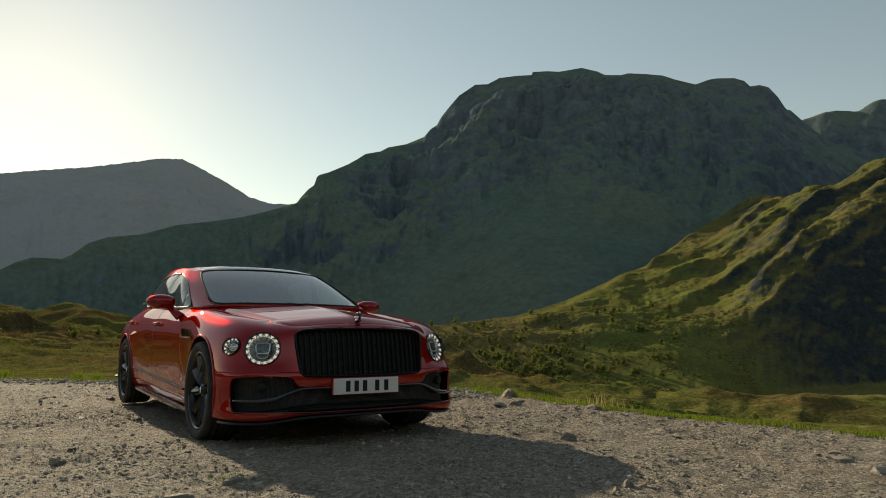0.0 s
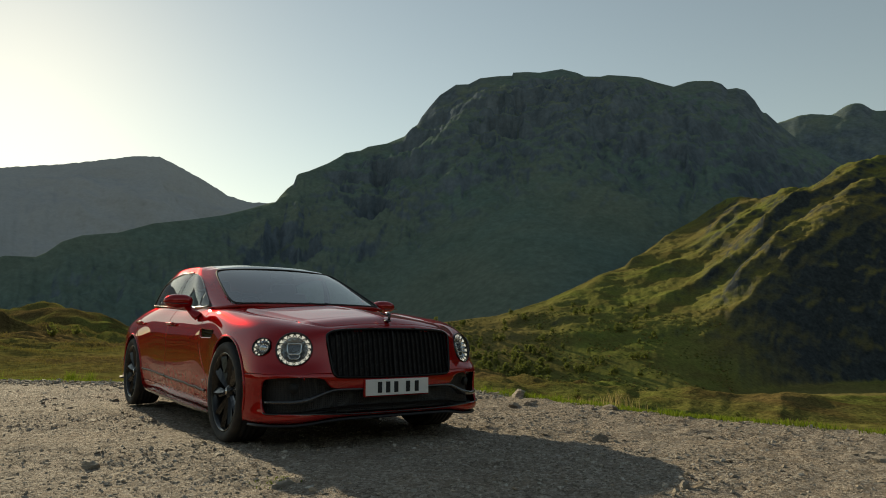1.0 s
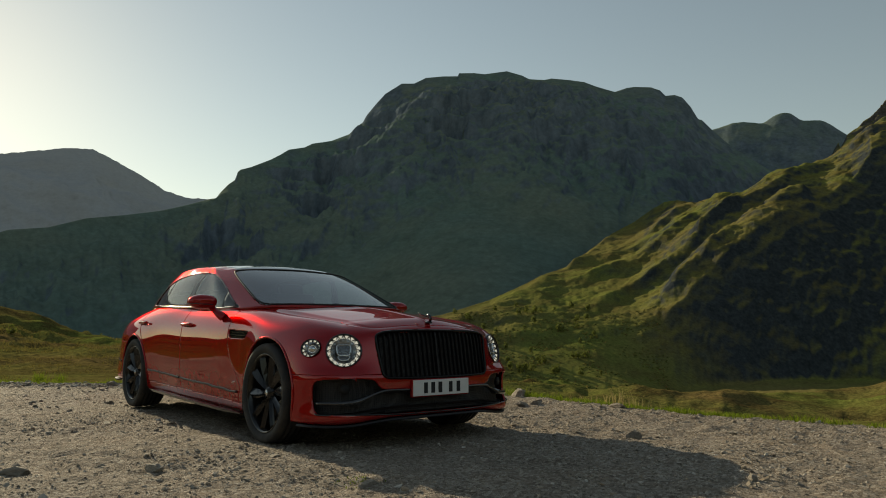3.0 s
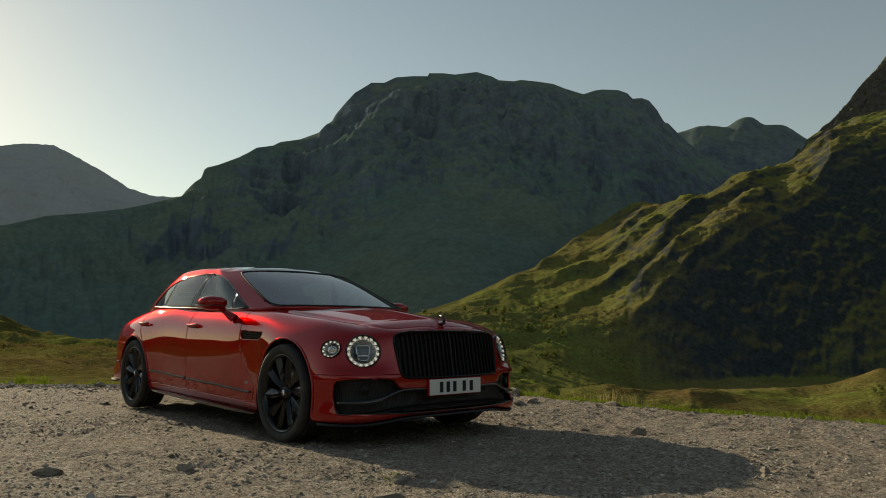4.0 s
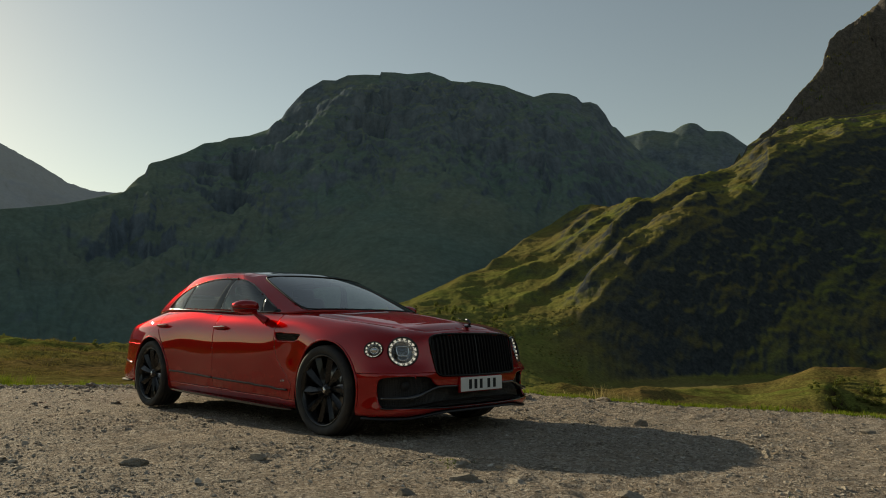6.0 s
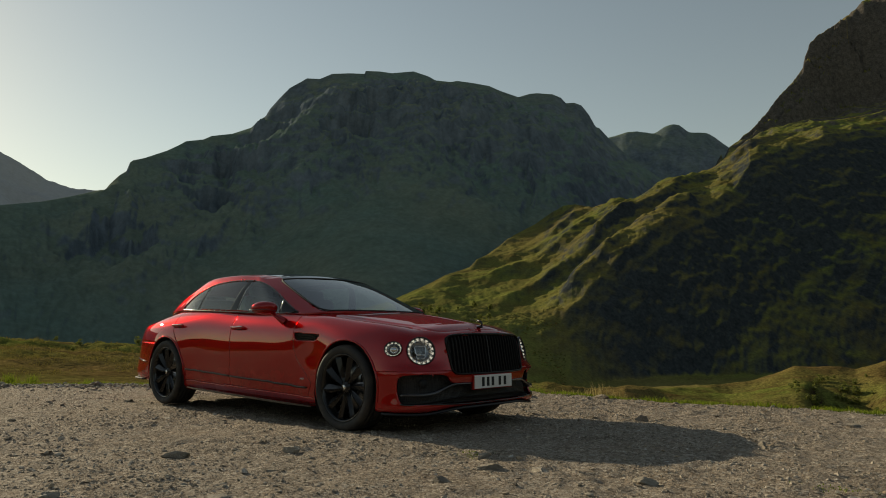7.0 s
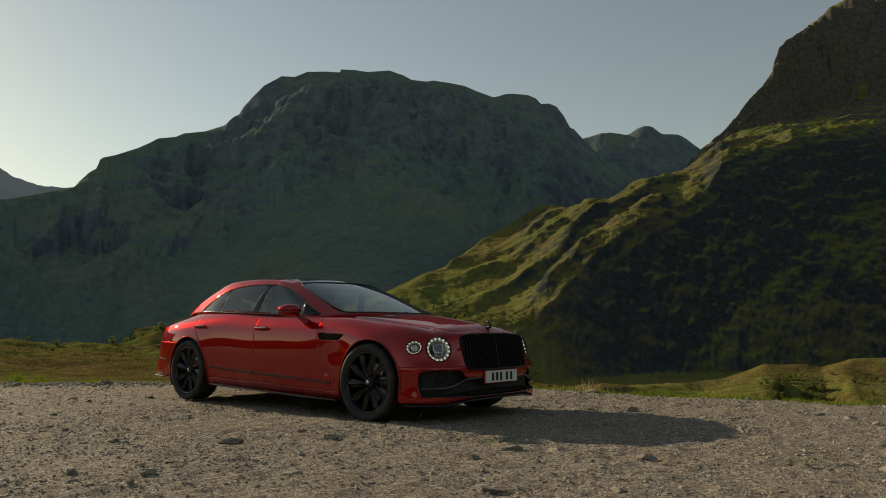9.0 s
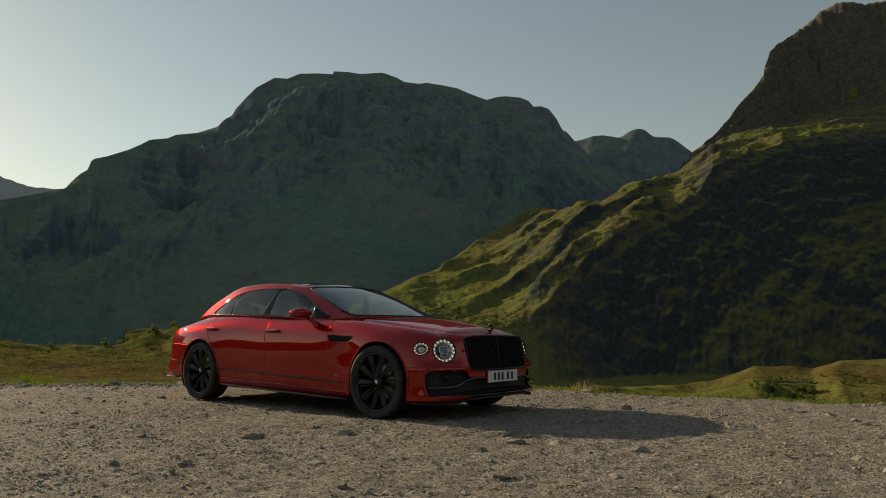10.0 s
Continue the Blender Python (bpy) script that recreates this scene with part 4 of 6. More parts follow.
solid("front_wing", panel(BODY, nose, True, 0.0008), MAT_PAINT, body)
doors = []
for side in (1, -1):
    for key in ("door_front", "door_rear"):
        geo = panel(BODY, zone == key)
        doors.append(solid("door", geo if side > 0 else flipped(geo), MAT_PAINT, car))
    geo = panel(BODY, zone == "sill", rim=0.03)
    solid("sill", geo if side > 0 else flipped(geo), MAT_PAINT, body)

# dark structure within, a little smaller than the skin
INNER = (SKIN - SKIN_N * 0.05)[::4, ::3]
inner_c = cells(INNER)
keep = (front_arch(inner_c) > 0.0) & (rear_arch(inner_c) > 0.0) & ~(only_front(inner_c, inside(INTAKE, inner_c[..., 1], inner_c[..., 2])) < -0.01)
keep &= ~((big_f(inner_c) < 0.02) | (small_f(inner_c) < 0.02))
solid("inner_shell", panel(INNER, keep, True, 0, 0.002), MAT_MATT, body)
solid("underbody", joined(sweep([(0.72, 0, 0.2), (-0.42, 0, 0.2)], [(-.60, -.01), (.60, -.01), (.60, .01), (-.60, .01)]), sweep([(-0.44, 0, 0.2), (-2.75, 0, 0.22)], [(-.86, -.01), (.86, -.01), (.86, .01), (-.86, .01)]),
                          sweep([(-2.76, 0, 0.23), (-4.2, 0, 0.30)], [(-.60, -.01), (.60, -.01), (.60, .01), (-.60, .01)])), MAT_MATT, body, smooth=False)
for ax, az_, rr in ((0.03, 0.335, 0.425), (-3.185, 0.385, 0.42)):
    for side in (1, -1):
        a = np.linspace(radians(-28), radians(208), 40)
        rows = [np.stack([ax + rr * np.cos(a), np.full(40, yy * -side), az_ + rr * np.sin(a)], -1) for yy in (0.955, 0.80, 0.62)]
        cap = np.stack([ax + 0.02 * np.cos(a), np.full(40, -0.62 * side), az_ + 0.02 * np.sin(a)], -1)
        solid("wheel_liner", (np.concatenate(rows + [cap]), grid_faces(4, 40)), MAT_MATT, body)

# bonnet: a four-sided patch between the wing edges, the nose edge and the screen
edge = SKIN[:, -1]
i_corner = int(np.argmin(np.abs(edge[:200, 1] + 0.49)))
i_back = int(np.argmin(np.abs(edge[:420, 0] + 0.64)))
A_N, B_N = 120, 60
b_at = np.linspace(0, 1, B_N)
side_edge = np.stack([np.interp(np.linspace(i_back, i_corner, A_N), np.arange(len(edge)), edge[:, k]) for k in range(3)], -1)
nose_line = edge[:i_corner + 1]
nose_b = np.abs(nose_line[:, 1]) / abs(nose_line[-1, 1])
nose_x, nose_z = np.interp(b_at, nose_b, nose_line[:, 0]), np.interp(b_at, nose_b, nose_line[:, 2])
cowl_x = -0.40 + (side_edge[0, 0] + 0.40) * b_at ** 2.2
length = (side_edge[:, 0] - side_edge[0, 0]) / (side_edge[-1, 0] - side_edge[0, 0])
hood = np.zeros((A_N, B_N, 3))
hood[..., 0] = cowl_x + (nose_x - cowl_x) * length[:, None]
hood[..., 1] = side_edge[:, 1:2] * b_at
mid_x = hood[:, 0, 0]
mid_z = spline((-.42, -.2, 0, .3, .55, .70, .768), (1.026, 1.008, .990, .952, .910, .872, nose_z[0]), np.clip(mid_x, -.42, .768))
crest_b = (0.86 + 0.06 * length)[:, None]
fall = np.clip((b_at - crest_b) / (1 - crest_b), 0, 1)
crown = (1 - 0.84 * b_at ** 1.2) * (1 - fall) ** 1.4
hood[..., 2] = side_edge[:, 2:3] + (mid_z[:, None] - side_edge[:, 2:3]) * crown
hood[..., 2] += (nose_z - hood[-1, :, 2]) * length[:, None] ** 5
spine_crease = 0.004 * np.exp(-(hood[..., 1] / 0.012) ** 2)
hood[..., 2] += spine_crease * smoothstep(0.02, 0.2, length)[:, None]
solid("bonnet", panel(hood, np.ones((A_N - 1, B_N - 1), bool), True, 0.0008), MAT_PAINT, car, "long red bonnet with a raised centre line")

# boot lid
j0, j1 = int(np.argmin(np.abs(edge[400:, 0] + 3.75))) + 400, S_N - 1
tail = edge[j0:j1 + 1]
boot = np.stack([np.stack([tail[:, 0] + (1 - k) * 0.0, tail[:, 1] * k, tail[:, 2] + 0.035 * (1 - k ** 2)], -1) for k in np.linspace(0, 1, 20)], 1)
solid("boot_lid", panel(boot, np.ones((boot.shape[0] - 1, 19), bool), True), MAT_PAINT, car)

# greenhouse: rows from the waist to the edge of the roof, right half
glass_net = np.array([
    [(-.385, 0, 1.020), (-.62, 0, 1.128), (-.92, 0, 1.264), (-1.20, 0, 1.374), (-1.44, 0, 1.450)],
    [(-.43, -.40, 1.020), (-.67, -.40, 1.126), (-.96, -.39, 1.258), (-1.23, -.38, 1.365), (-1.46, -.37, 1.438)],
    [(-.565, -.70, 1.012), (-.79, -.68, 1.108), (-1.05, -.65, 1.226), (-1.30, -.62, 1.334), (-1.52, -.595, 1.410)],
    [(-.70, -.805, 1.000), (-.90, -.775, 1.088), (-1.13, -.74, 1.198), (-1.38, -.70, 1.312), (-1.60, -.650, 1.404)],
    [(-.95, -.838, 1.000), (-1.08, -.818, 1.088), (-1.24, -.785, 1.196), (-1.46, -.738, 1.315), (-1.68, -.668, 1.416)],
    [(-1.4, -.838, 1.018), (-1.45, -.822, 1.107), (-1.53, -.790, 1.220), (-1.66, -.746, 1.335), (-1.82, -.662, 1.438)],
    [(-1.9, -.838, 1.045), (-1.92, -.822, 1.127), (-1.95, -.792, 1.240), (-2.0, -.748, 1.355), (-2.07, -.655, 1.460)],
    [(-2.5, -.828, 1.074), (-2.48, -.810, 1.152), (-2.46, -.780, 1.260), (-2.43, -.736, 1.368), (-2.40, -.645, 1.470)],
    [(-3.0, -.788, 1.097), (-2.96, -.772, 1.168), (-2.91, -.744, 1.262), (-2.85, -.704, 1.358), (-2.78, -.625, 1.456)],
    [(-3.42, -.700, 1.105), (-3.36, -.690, 1.168), (-3.29, -.668, 1.246), (-3.21, -.634, 1.322), (-3.12, -.575, 1.400)],
    [(-3.88, -.540, 1.080), (-3.79, -.532, 1.134), (-3.68, -.518, 1.198), (-3.57, -.502, 1.260), (-3.44, -.480, 1.322)],
    [(-4.05, -.280, 1.055), (-3.93, -.275, 1.120), (-3.80, -.27, 1.195), (-3.67, -.265, 1.266), (-3.53, -.260, 1.332)],
    [(-4.09, 0, 1.055), (-3.97, 0, 1.122), (-3.83, 0, 1.200), (-3.70, 0, 1.274), (-3.56, 0, 1.342)]])
gway = np.concatenate([[0], np.cumsum(np.linalg.norm(np.diff(glass_net[:, 2], axis=0), axis=1))])
g_t = np.concatenate([-gway[2:0:-1], gway, 2 * gway[-1] - gway[-2:-4:-1]])
g_net = np.concatenate([glass_net[2:0:-1] * mirror, glass_net, glass_net[-2:-4:-1] * mirror])
G_N, GV_N = 420, 64
cabin = bspline(np.moveaxis(spline(g_t, g_net, np.linspace(0, gway[-1], G_N)), 1, 0), np.linspace(0, 1, GV_N)).transpose(1, 0, 2)
cabin[0, :, 1] = cabin[-1, :, 1] = 0.0

DLO = outline([(-.84, 1.008), (-1.4, 1.026), (-2.0, 1.054), (-2.6, 1.083), (-3.05, 1.107), (-3.24, 1.118), (-3.19, 1.158), (-3.06, 1.225), (-2.90, 1.297), (-2.72, 1.352), (-2.50, 1.388), (-2.2, 1.402), (-1.95, 1.396),
               (-1.70, 1.375), (-1.49, 1.325), (-1.30, 1.245), (-1.11, 1.150), (-.945, 1.062)], 5)
SCREEN = outline([(0, 1.035), (-.4, 1.033), (-.62, 1.030), (-.705, 1.032), (-.700, 1.10), (-.672, 1.22), (-.640, 1.32), (-.612, 1.370), (-.565, 1.388), (-.3, 1.402), (0, 1.408),
                  (.3, 1.402), (.565, 1.388), (.612, 1.370), (.640, 1.32), (.672, 1.22), (.700, 1.10), (.705, 1.032), (.62, 1.030), (.4, 1.033)], 5)
dlo_f = lambda p: np.where((p[..., 1] < -0.45) & (p[..., 0] < -0.7), inside(DLO, p[..., 0], p[..., 2]), 0.5)
screen_f = lambda p: np.where((p[..., 0] > -1.7), inside(SCREEN, p[..., 1], p[..., 2]), 0.5)
POSTS = ((1.905, .28, 1.05), (2.045, .50, 1.05), (2.74, .45, 1.08), (2.772, .45, 1.08), (1.085, -.10, 1.02), (1.115, -.10, 1.02))
post_line = lambda p, k: p[..., 0] + POSTS[k][0] - POSTS[k][1] * (p[..., 2] - POSTS[k][2])
pillars = [lambda p, k=k: only_side(p, post_line(p, k), -POSTS[k][0] - .35, -POSTS[k][0] + .35) for k in range(6)]
cabin = snap(cabin, [dlo_f, screen_f] + pillars)
gc = cells(cabin)
g_dlo, g_screen = dlo_f(gc) < 0, screen_f(gc) < 0
side_of = [post_line(gc, k) for k in range(6)]
b_post, c_post, a_post = g_dlo & (side_of[0] < 0) & (side_of[1] > 0), g_dlo & (side_of[2] < 0) & (side_of[3] > 0), g_dlo & (side_of[5] > 0)
rear_glass = (gc[..., 0] < -3.58) & (np.abs(gc[..., 1]) < 0.46)
header = ~g_dlo & ~g_screen & (gc[..., 0] > -1.75) & (gc[..., 2] > 1.36) & (np.abs(gc[..., 1]) < 0.575)
solid("cabin_frame", panel(cabin, ~g_dlo & ~g_screen & ~rear_glass & ~header, True, 0, 0.02), MAT_PAINT, body)
solid("roof_header", panel(cabin, header, True, 0, 0.01), MAT_GLOSS, body, "glossy black band above the windscreen")
screen = solid("windscreen", panel(cabin, g_screen, True, 0.002, 0.004), MAT_SCREEN, car, "large raked windscreen")
solid("rear_window", panel(cabin, rear_glass, True, 0.0, 0.004), MAT_SIDE_GLASS, car)
for side in (1, -1):
    for mask in (g_dlo & (side_of[0] > 0) & (side_of[5] < 0), g_dlo & (side_of[1] < 0) & (side_of[2] > 0), g_dlo & (side_of[3] < 0)):
        geo = panel(cabin, mask, False, 0.0, 0.003)
        solid("side_window", geo if side > 0 else flipped(geo), MAT_SIDE_GLASS, car).visible_shadow = False
    for mask in (b_post, c_post, a_post):
        geo = panel(cabin, mask, False, -0.002, 0.02)
        solid("window_post", geo if side > 0 else flipped(geo), MAT_POST, body)
screen.visible_shadow = False


def cabin_point(x, z):
    d = (cabin[..., 0] - x) ** 2 + (cabin[..., 2] - z) ** 2 + np.where(cabin[..., 1] > -0.4, 9, 0)
    return cabin[np.unravel_index(np.argmin(d), d.shape)]


# bright line round the side windows
trim_line = np.array([cabin_point(x, z) for x, z in DLO[::2]])
for _ in range(2):
    trim_line = (np.roll(trim_line, 1, 0) + 2 * trim_line + np.roll(trim_line, -1, 0)) / 4
trim_line += np.array([0, -0.004, 0])
for side in (1, -1):
    geo = sweep(trim_line, ring(0.0065, 6), (0, 1, 0), True)
    solid("window_trim", geo if side > 0 else flipped(geo), MAT_DARK_CHROME, body, "slim dark chrome window surround")
screen_line = []
for y, z in SCREEN[::2]:
    d = (cabin[..., 1] + abs(y)) ** 2 + (cabin[..., 2] - z) ** 2 + np.where(cabin[..., 0] < -1.7, 9, 0)
    q = cabin[np.unravel_index(np.argmin(d), d.shape)].copy()
    q[1] = q[1] if y <= 0 else -q[1]
    screen_line.append(q)
screen_line = np.array(screen_line)
for _ in range(2):
    screen_line = (np.roll(screen_line, 1, 0) + 2 * screen_line + np.roll(screen_line, -1, 0)) / 4
solid("screen_seal", sweep(screen_line + np.array([0.004, 0, 0.003]), ring(0.008, 6), (0.5, 0, 1), True), MAT_MATT, body)

# roof: black glass between red rails
top = cabin[:, -1]
k0, k1 = int(np.argmin(np.abs(top[:250, 1] + 0.575))), int(np.argmin(np.abs(top[250:, 0] + 3.44))) + 250
rail = top[k0:k1 + 1]
ra = (rail[:, 0] - rail[0, 0]) / (rail[-1, 0] - rail[0, 0])
R_N = 90
al = np.linspace(0, 1, R_N)
rail = np.stack([np.interp(al, ra, rail[:, c]) for c in range(3)], -1)
bb = np.linspace(0, 1, 48)
head_b = np.abs(top[:k0 + 1, 1]) / abs(top[k0, 1])
hx, hz = np.interp(bb, head_b, top[:k0 + 1, 0]), np.interp(bb, head_b, top[:k0 + 1, 2])
tail_l = top[k1:][::-1]
tail_b = np.abs(tail_l[:, 1]) / abs(tail_l[-1, 1])
tx, tz = np.interp(bb, tail_b, tail_l[:, 0]), np.interp(bb, tail_b, tail_l[:, 2])
roof = np.zeros((R_N, 48, 3))
roof[..., 0] = hx + (tx - hx) * al[:, None]
roof[..., 1] = rail[:, 1:2] * bb
zc = spline((-3.56, -3.25, -2.9, -2.5, -2.1, -1.75, -1.44), (tz[0], 1.418, 1.474, 1.504, 1.508, 1.490, hz[0]), np.clip(roof[:, 0, 0], -3.56, -1.44))
roof[..., 2] = rail[:, 2:3] + (zc[:, None] - rail[:, 2:3]) * (1 - bb ** 2.4)
roof[..., 2] += (hz - roof[0, :, 2]) * (1 - al[:, None]) ** 12 + (tz - roof[-1, :, 2]) * al[:, None] ** 12
rc = cells(roof)
pane = (rc[..., 0] > -2.95) & (np.broadcast_to((bb[:-1] + bb[1:]) / 2, rc.shape[:2]) < 0.86)
solid("roof", panel(roof, ~pane, True, 0.0, 0.01), MAT_PAINT, car, "red roof rails round a dark glass panel")
solid("roof_glass", panel(roof, pane, True, 0.0015, 0.01), MAT_GLOSS, car, "dark glossy glass roof panel")


# ---- car: wheels ----
def tyre_profile():
    out = [(.284, -.112), (.298, -.128), (.318, -.137), (.340, -.138), (.354, -.130), (.362, -.116), (.366, -.098)]
    for y in (-.070, -.028, .014, .056):
        out += [(.3665, y - .006), (.359, y - .004), (.359, y + .006), (.3665, y + .008)]
    return out + [(.366, .098), (.362, .116), (.354, .130), (.340, .138), (.318, .137), (.298, .128), (.284, .112)]


def spoke_geo():
    rows, n = [], 0
    for r, w, y in ((.040, .012, -.082), (.085, .020, -.092), (.14, .029, -.100), (.20, .038, -.106), (.25, .040, -.109), (.276, .036, -.108)):
        off = 0.030 * (r / .276) ** 2
        rows.append([(off - w, y + .018, r), (off - .6 * w, y + .010, r), (off - .20 * w, y - .006, r), (off - .08 * w, y - .003, r), (off + w, y + .020, r), (off + .5 * w, y + .036, r), (off - .5 * w, y + .036, r)])
    v = np.array(rows).reshape(-1, 3)
    f = grid_faces(6, 7, True).tolist() + [list(range(7)), [35 + k for k in range(7)][::-1]]
    return v, f


SPOKE_MESH = mesh_from("spoke", *spoke_geo(), smooth=False)
SPOKE_MESH.materials.append(MAT_RIM)
TYRE_MESH = mesh_from("tyre", *lathe(tyre_profile(), 72, True))
TYRE_MESH.materials.append(MAT_TYRE)
RIM_MESH = mesh_from("rim", *lathe([(.290, -.116), (.288, -.124), (.281, -.124), (.272, -.112), (.264, -.09), (.258, -.03), (.252, .08), (.285, .112), (.290, .11), (.262, .085), (.268, -.03), (.280, -.10)], 64, True))
RIM_MESH.materials.append(MAT_RIM)
HUB_MESH = mesh_from("hub_cap", *lathe([(.001, -.104), (.024, -.104), (.031, -.099), (.036, -.092), (.052, -.084), (.058, -.07), (.058, -.04)], 32))
HUB_MESH.materials.append(MAT_RIM)
CAP_MESH = mesh_from("centre_badge", *joined(lathe([(.001, -.1062), (.012, -.1062), (.013, -.104)], 20), lathe([(.0165, -.1062), (.0205, -.1062), (.021, -.103)], 24)))
CAP_MESH.materials.append(MAT_CHROME)
DISC_MESH = mesh_from("brake_disc", *lathe([(.07, -.005), (.10, -.012), (.205, -.012), (.205, .012), (.10, .012)], 48))
DISC_MESH.materials.append(MAT_STEEL)
NUT_MESH = mesh_from("wheel_nut", *lathe([(.001, -.097), (.007, -.097), (.009, -.092), (.009, -.075)], 8), smooth=False)
NUT_MESH.materials.append(MAT_DARK_CHROME)
for side in (1, -1):
    for (wx, wz), spin in ((FRONT_AXLE, 9), (REAR_AXLE, 24)):
        wheel = put_mesh("wheel", RIM_MESH, None, car, "gloss black ten-spoke alloy wheel")
        wheel.matrix_world = Matrix.Translation((wx, -0.838 * side, wz)) @ (Matrix.Identity(4) if side > 0 else Matrix.Rotation(math.pi, 4, "Z"))
        put_mesh("tyre", TYRE_MESH, None, wheel, "dusty black low-profile tyre")
        put_mesh("hub_cap", HUB_MESH, None, wheel)
        put_mesh("centre_badge", CAP_MESH, None, wheel, "small bright metal badge")
        put_mesh("brake_disc", DISC_MESH, None, wheel)
        for k in range(10):
            put_mesh("spoke", SPOKE_MESH, None, wheel).matrix_basis = Matrix.Rotation(radians(36 * k + spin), 4, "Y")
        for k in range(5):
            put_mesh("wheel_nut", NUT_MESH, None, wheel).matrix_basis = Matrix.Rotation(radians(72 * k + spin + 18), 4, "Y") @ Matrix.Translation((0.042, 0.008, 0))
        part("brake_caliper", boxy((.07, .05, .17), (.165, -.01, .03), .02), MAT_MATT, wheel, smooth=True)

# ---- car: lamps ----
MAT_DRL = material("lit_lamp_crystal", (0.75, 0.75, 0.75), 0.2, 0.0, Emission_Color=(1.0, 0.97, 0.92, 1), Emission_Strength=0.38)
MAT_CRYSTAL = material("lamp_crystal", (0.75, 0.77, 0.78), 0.12, 1.0)
MAT_BOWL = material("dark_lamp_bowl", (0.27, 0.28, 0.29), 0.2, 0.9)
MAT_LENS = material("dark_projector_lens", (0.02, 0.02, 0.022), 0.03, 0.0, Coat_Weight=1.0)


def lamp(at, normal, rx, rz, teeth, projector, side):
    n = Vector(normal).normalized()
    right = Vector((0, 0, 1)).cross(n).normalized()
    up = n.cross(right)

    def w(u, v, d):
        q = Vector(at) + right * (u * rx) + up * (v * rz) + n * d
        return (q.x, q.y, q.z)
    m = 48
    an = np.linspace(0, 2 * np.pi, m, endpoint=False)

    def turned(rows):
        v = [w(r * math.cos(a), r * math.sin(a), d) for r, d in rows for a in an]
        return np.array(v), grid_faces(len(rows), m, True)

    def place(name, geo, mat, parent, label="", smooth=True):
        return solid(name, geo if side > 0 else flipped(geo), mat, parent, label, smooth)
    unit = place("headlight", turned([(1.02, -.012), (.93, -.028), (.80, -.034), (.55, -.05), (.02, -.055)]), MAT_BOWL, car, "round lit headlamp with a faceted crystal ring")
    place("bezel", turned([(1.03, -.02), (1.035, .004), (1.0, .008), (.965, .002), (.955, -.02)]), MAT_DARK_CHROME, unit)
    # facets: lit wedges with clear crystal between them
    lit_v, lit_f, clear_v, clear_f = [], [], [], []
    for k in range(teeth):
        a0, a1, am = (2 * math.pi * (k + q) / teeth for q in (0.16, 0.84, 0.5))
        i = len(lit_v)
        lit_v += [w(.94 * math.cos(a0), .94 * math.sin(a0), -.014), w(.94 * math.cos(am), .94 * math.sin(am), -.010), w(.94 * math.cos(a1), .94 * math.sin(a1), -.014), w(.745 * math.cos(am), .745 * math.sin(am), -.020), w(.86 * math.cos(am), .86 * math.sin(am), -.006)]
        lit_f += [(i, i + 1, i + 4), (i + 1, i + 2, i + 4), (i + 2, i + 3, i + 4), (i + 3, i, i + 4)]
        b0, b1 = 2 * math.pi * (k + 0.5) / teeth, 2 * math.pi * (k + 1.5) / teeth
        bm_ = (b0 + b1) / 2
        i = len(clear_v)
        clear_v += [w(.76 * math.cos(b0), .76 * math.sin(b0), -.024), w(.92 * math.cos(bm_), .92 * math.sin(bm_), -.016), w(.76 * math.cos(b1), .76 * math.sin(b1), -.024), w(.58 * math.cos(bm_), .58 * math.sin(bm_), -.034), w(.76 * math.cos(bm_), .76 * math.sin(bm_), -.012)]
        clear_f += [(i, i + 1, i + 4), (i + 1, i + 2, i + 4), (i + 2, i + 3, i + 4), (i + 3, i, i + 4)]
    place("light_ring", (np.array(lit_v), lit_f), MAT_DRL, unit, "bright white saw-toothed light ring", False)
    place("crystal_ring", (np.array(clear_v), clear_f), MAT_CRYSTAL, unit, "", False)
    if projector:
        frame_line = np.array([w(u, v, -.018) for u, v in outline([(-.36, .34), (0, .37), (.36, .34), (.38, 0.0), (.30, -.22), (0, -.25), (-.30, -.22), (-.38, 0.0)], 5)])
        place("projector_frame", sweep(frame_line, ring(.0045, 6), tuple(n), True), MAT_CRYSTAL, unit)
        low_line = np.array([w(u, v, -.018) for u, v in outline([(-.30, -.30), (.30, -.30), (.22, -.52), (0, -.55), (-.22, -.52)], 5)])
        place("projector_frame", sweep(low_line, ring(.004, 6), tuple(n), True), MAT_CRYSTAL, unit)
        place("projector_lens", (np.array([w(u, v, -.022) for u, v in ((-.33, .31), (.33, .31), (.35, 0), (.28, -.2), (-.28, -.2), (-.35, 0))]), [list(range(6))]), MAT_LENS, unit, "", False)
        place("projector_lens", (np.array([w(u, v, -.022) for u, v in ((-.27, -.31), (.27, -.31), (.2, -.5), (-.2, -.5))]), [list(range(4))]), MAT_LENS, unit, "", False)
    else:
        place("projector_lens", turned([(.50, -.030), (.36, -.012), (.15, -.004), (.01, -.002)]), MAT_CRYSTAL, unit)
    cover = place("cover_glass", turned([(.985, -.004), (.80, .010), (.5, .020), (.2, .025), (.01, .026)]), MAT_LAMP_GLASS, unit)
    cover.visible_shadow = False


for side in (1, -1):
    nb, ns = on_skin(None, -0.715, 0.655, True)[1], on_skin(None, -0.885, 0.675, True)[1]
    lamp(lamp_big + nb * 0.002, nb, 0.121, 0.115, 16, True, side)
    lamp(lamp_small + ns * 0.002, ns, 0.074, 0.063, 12, False, side)

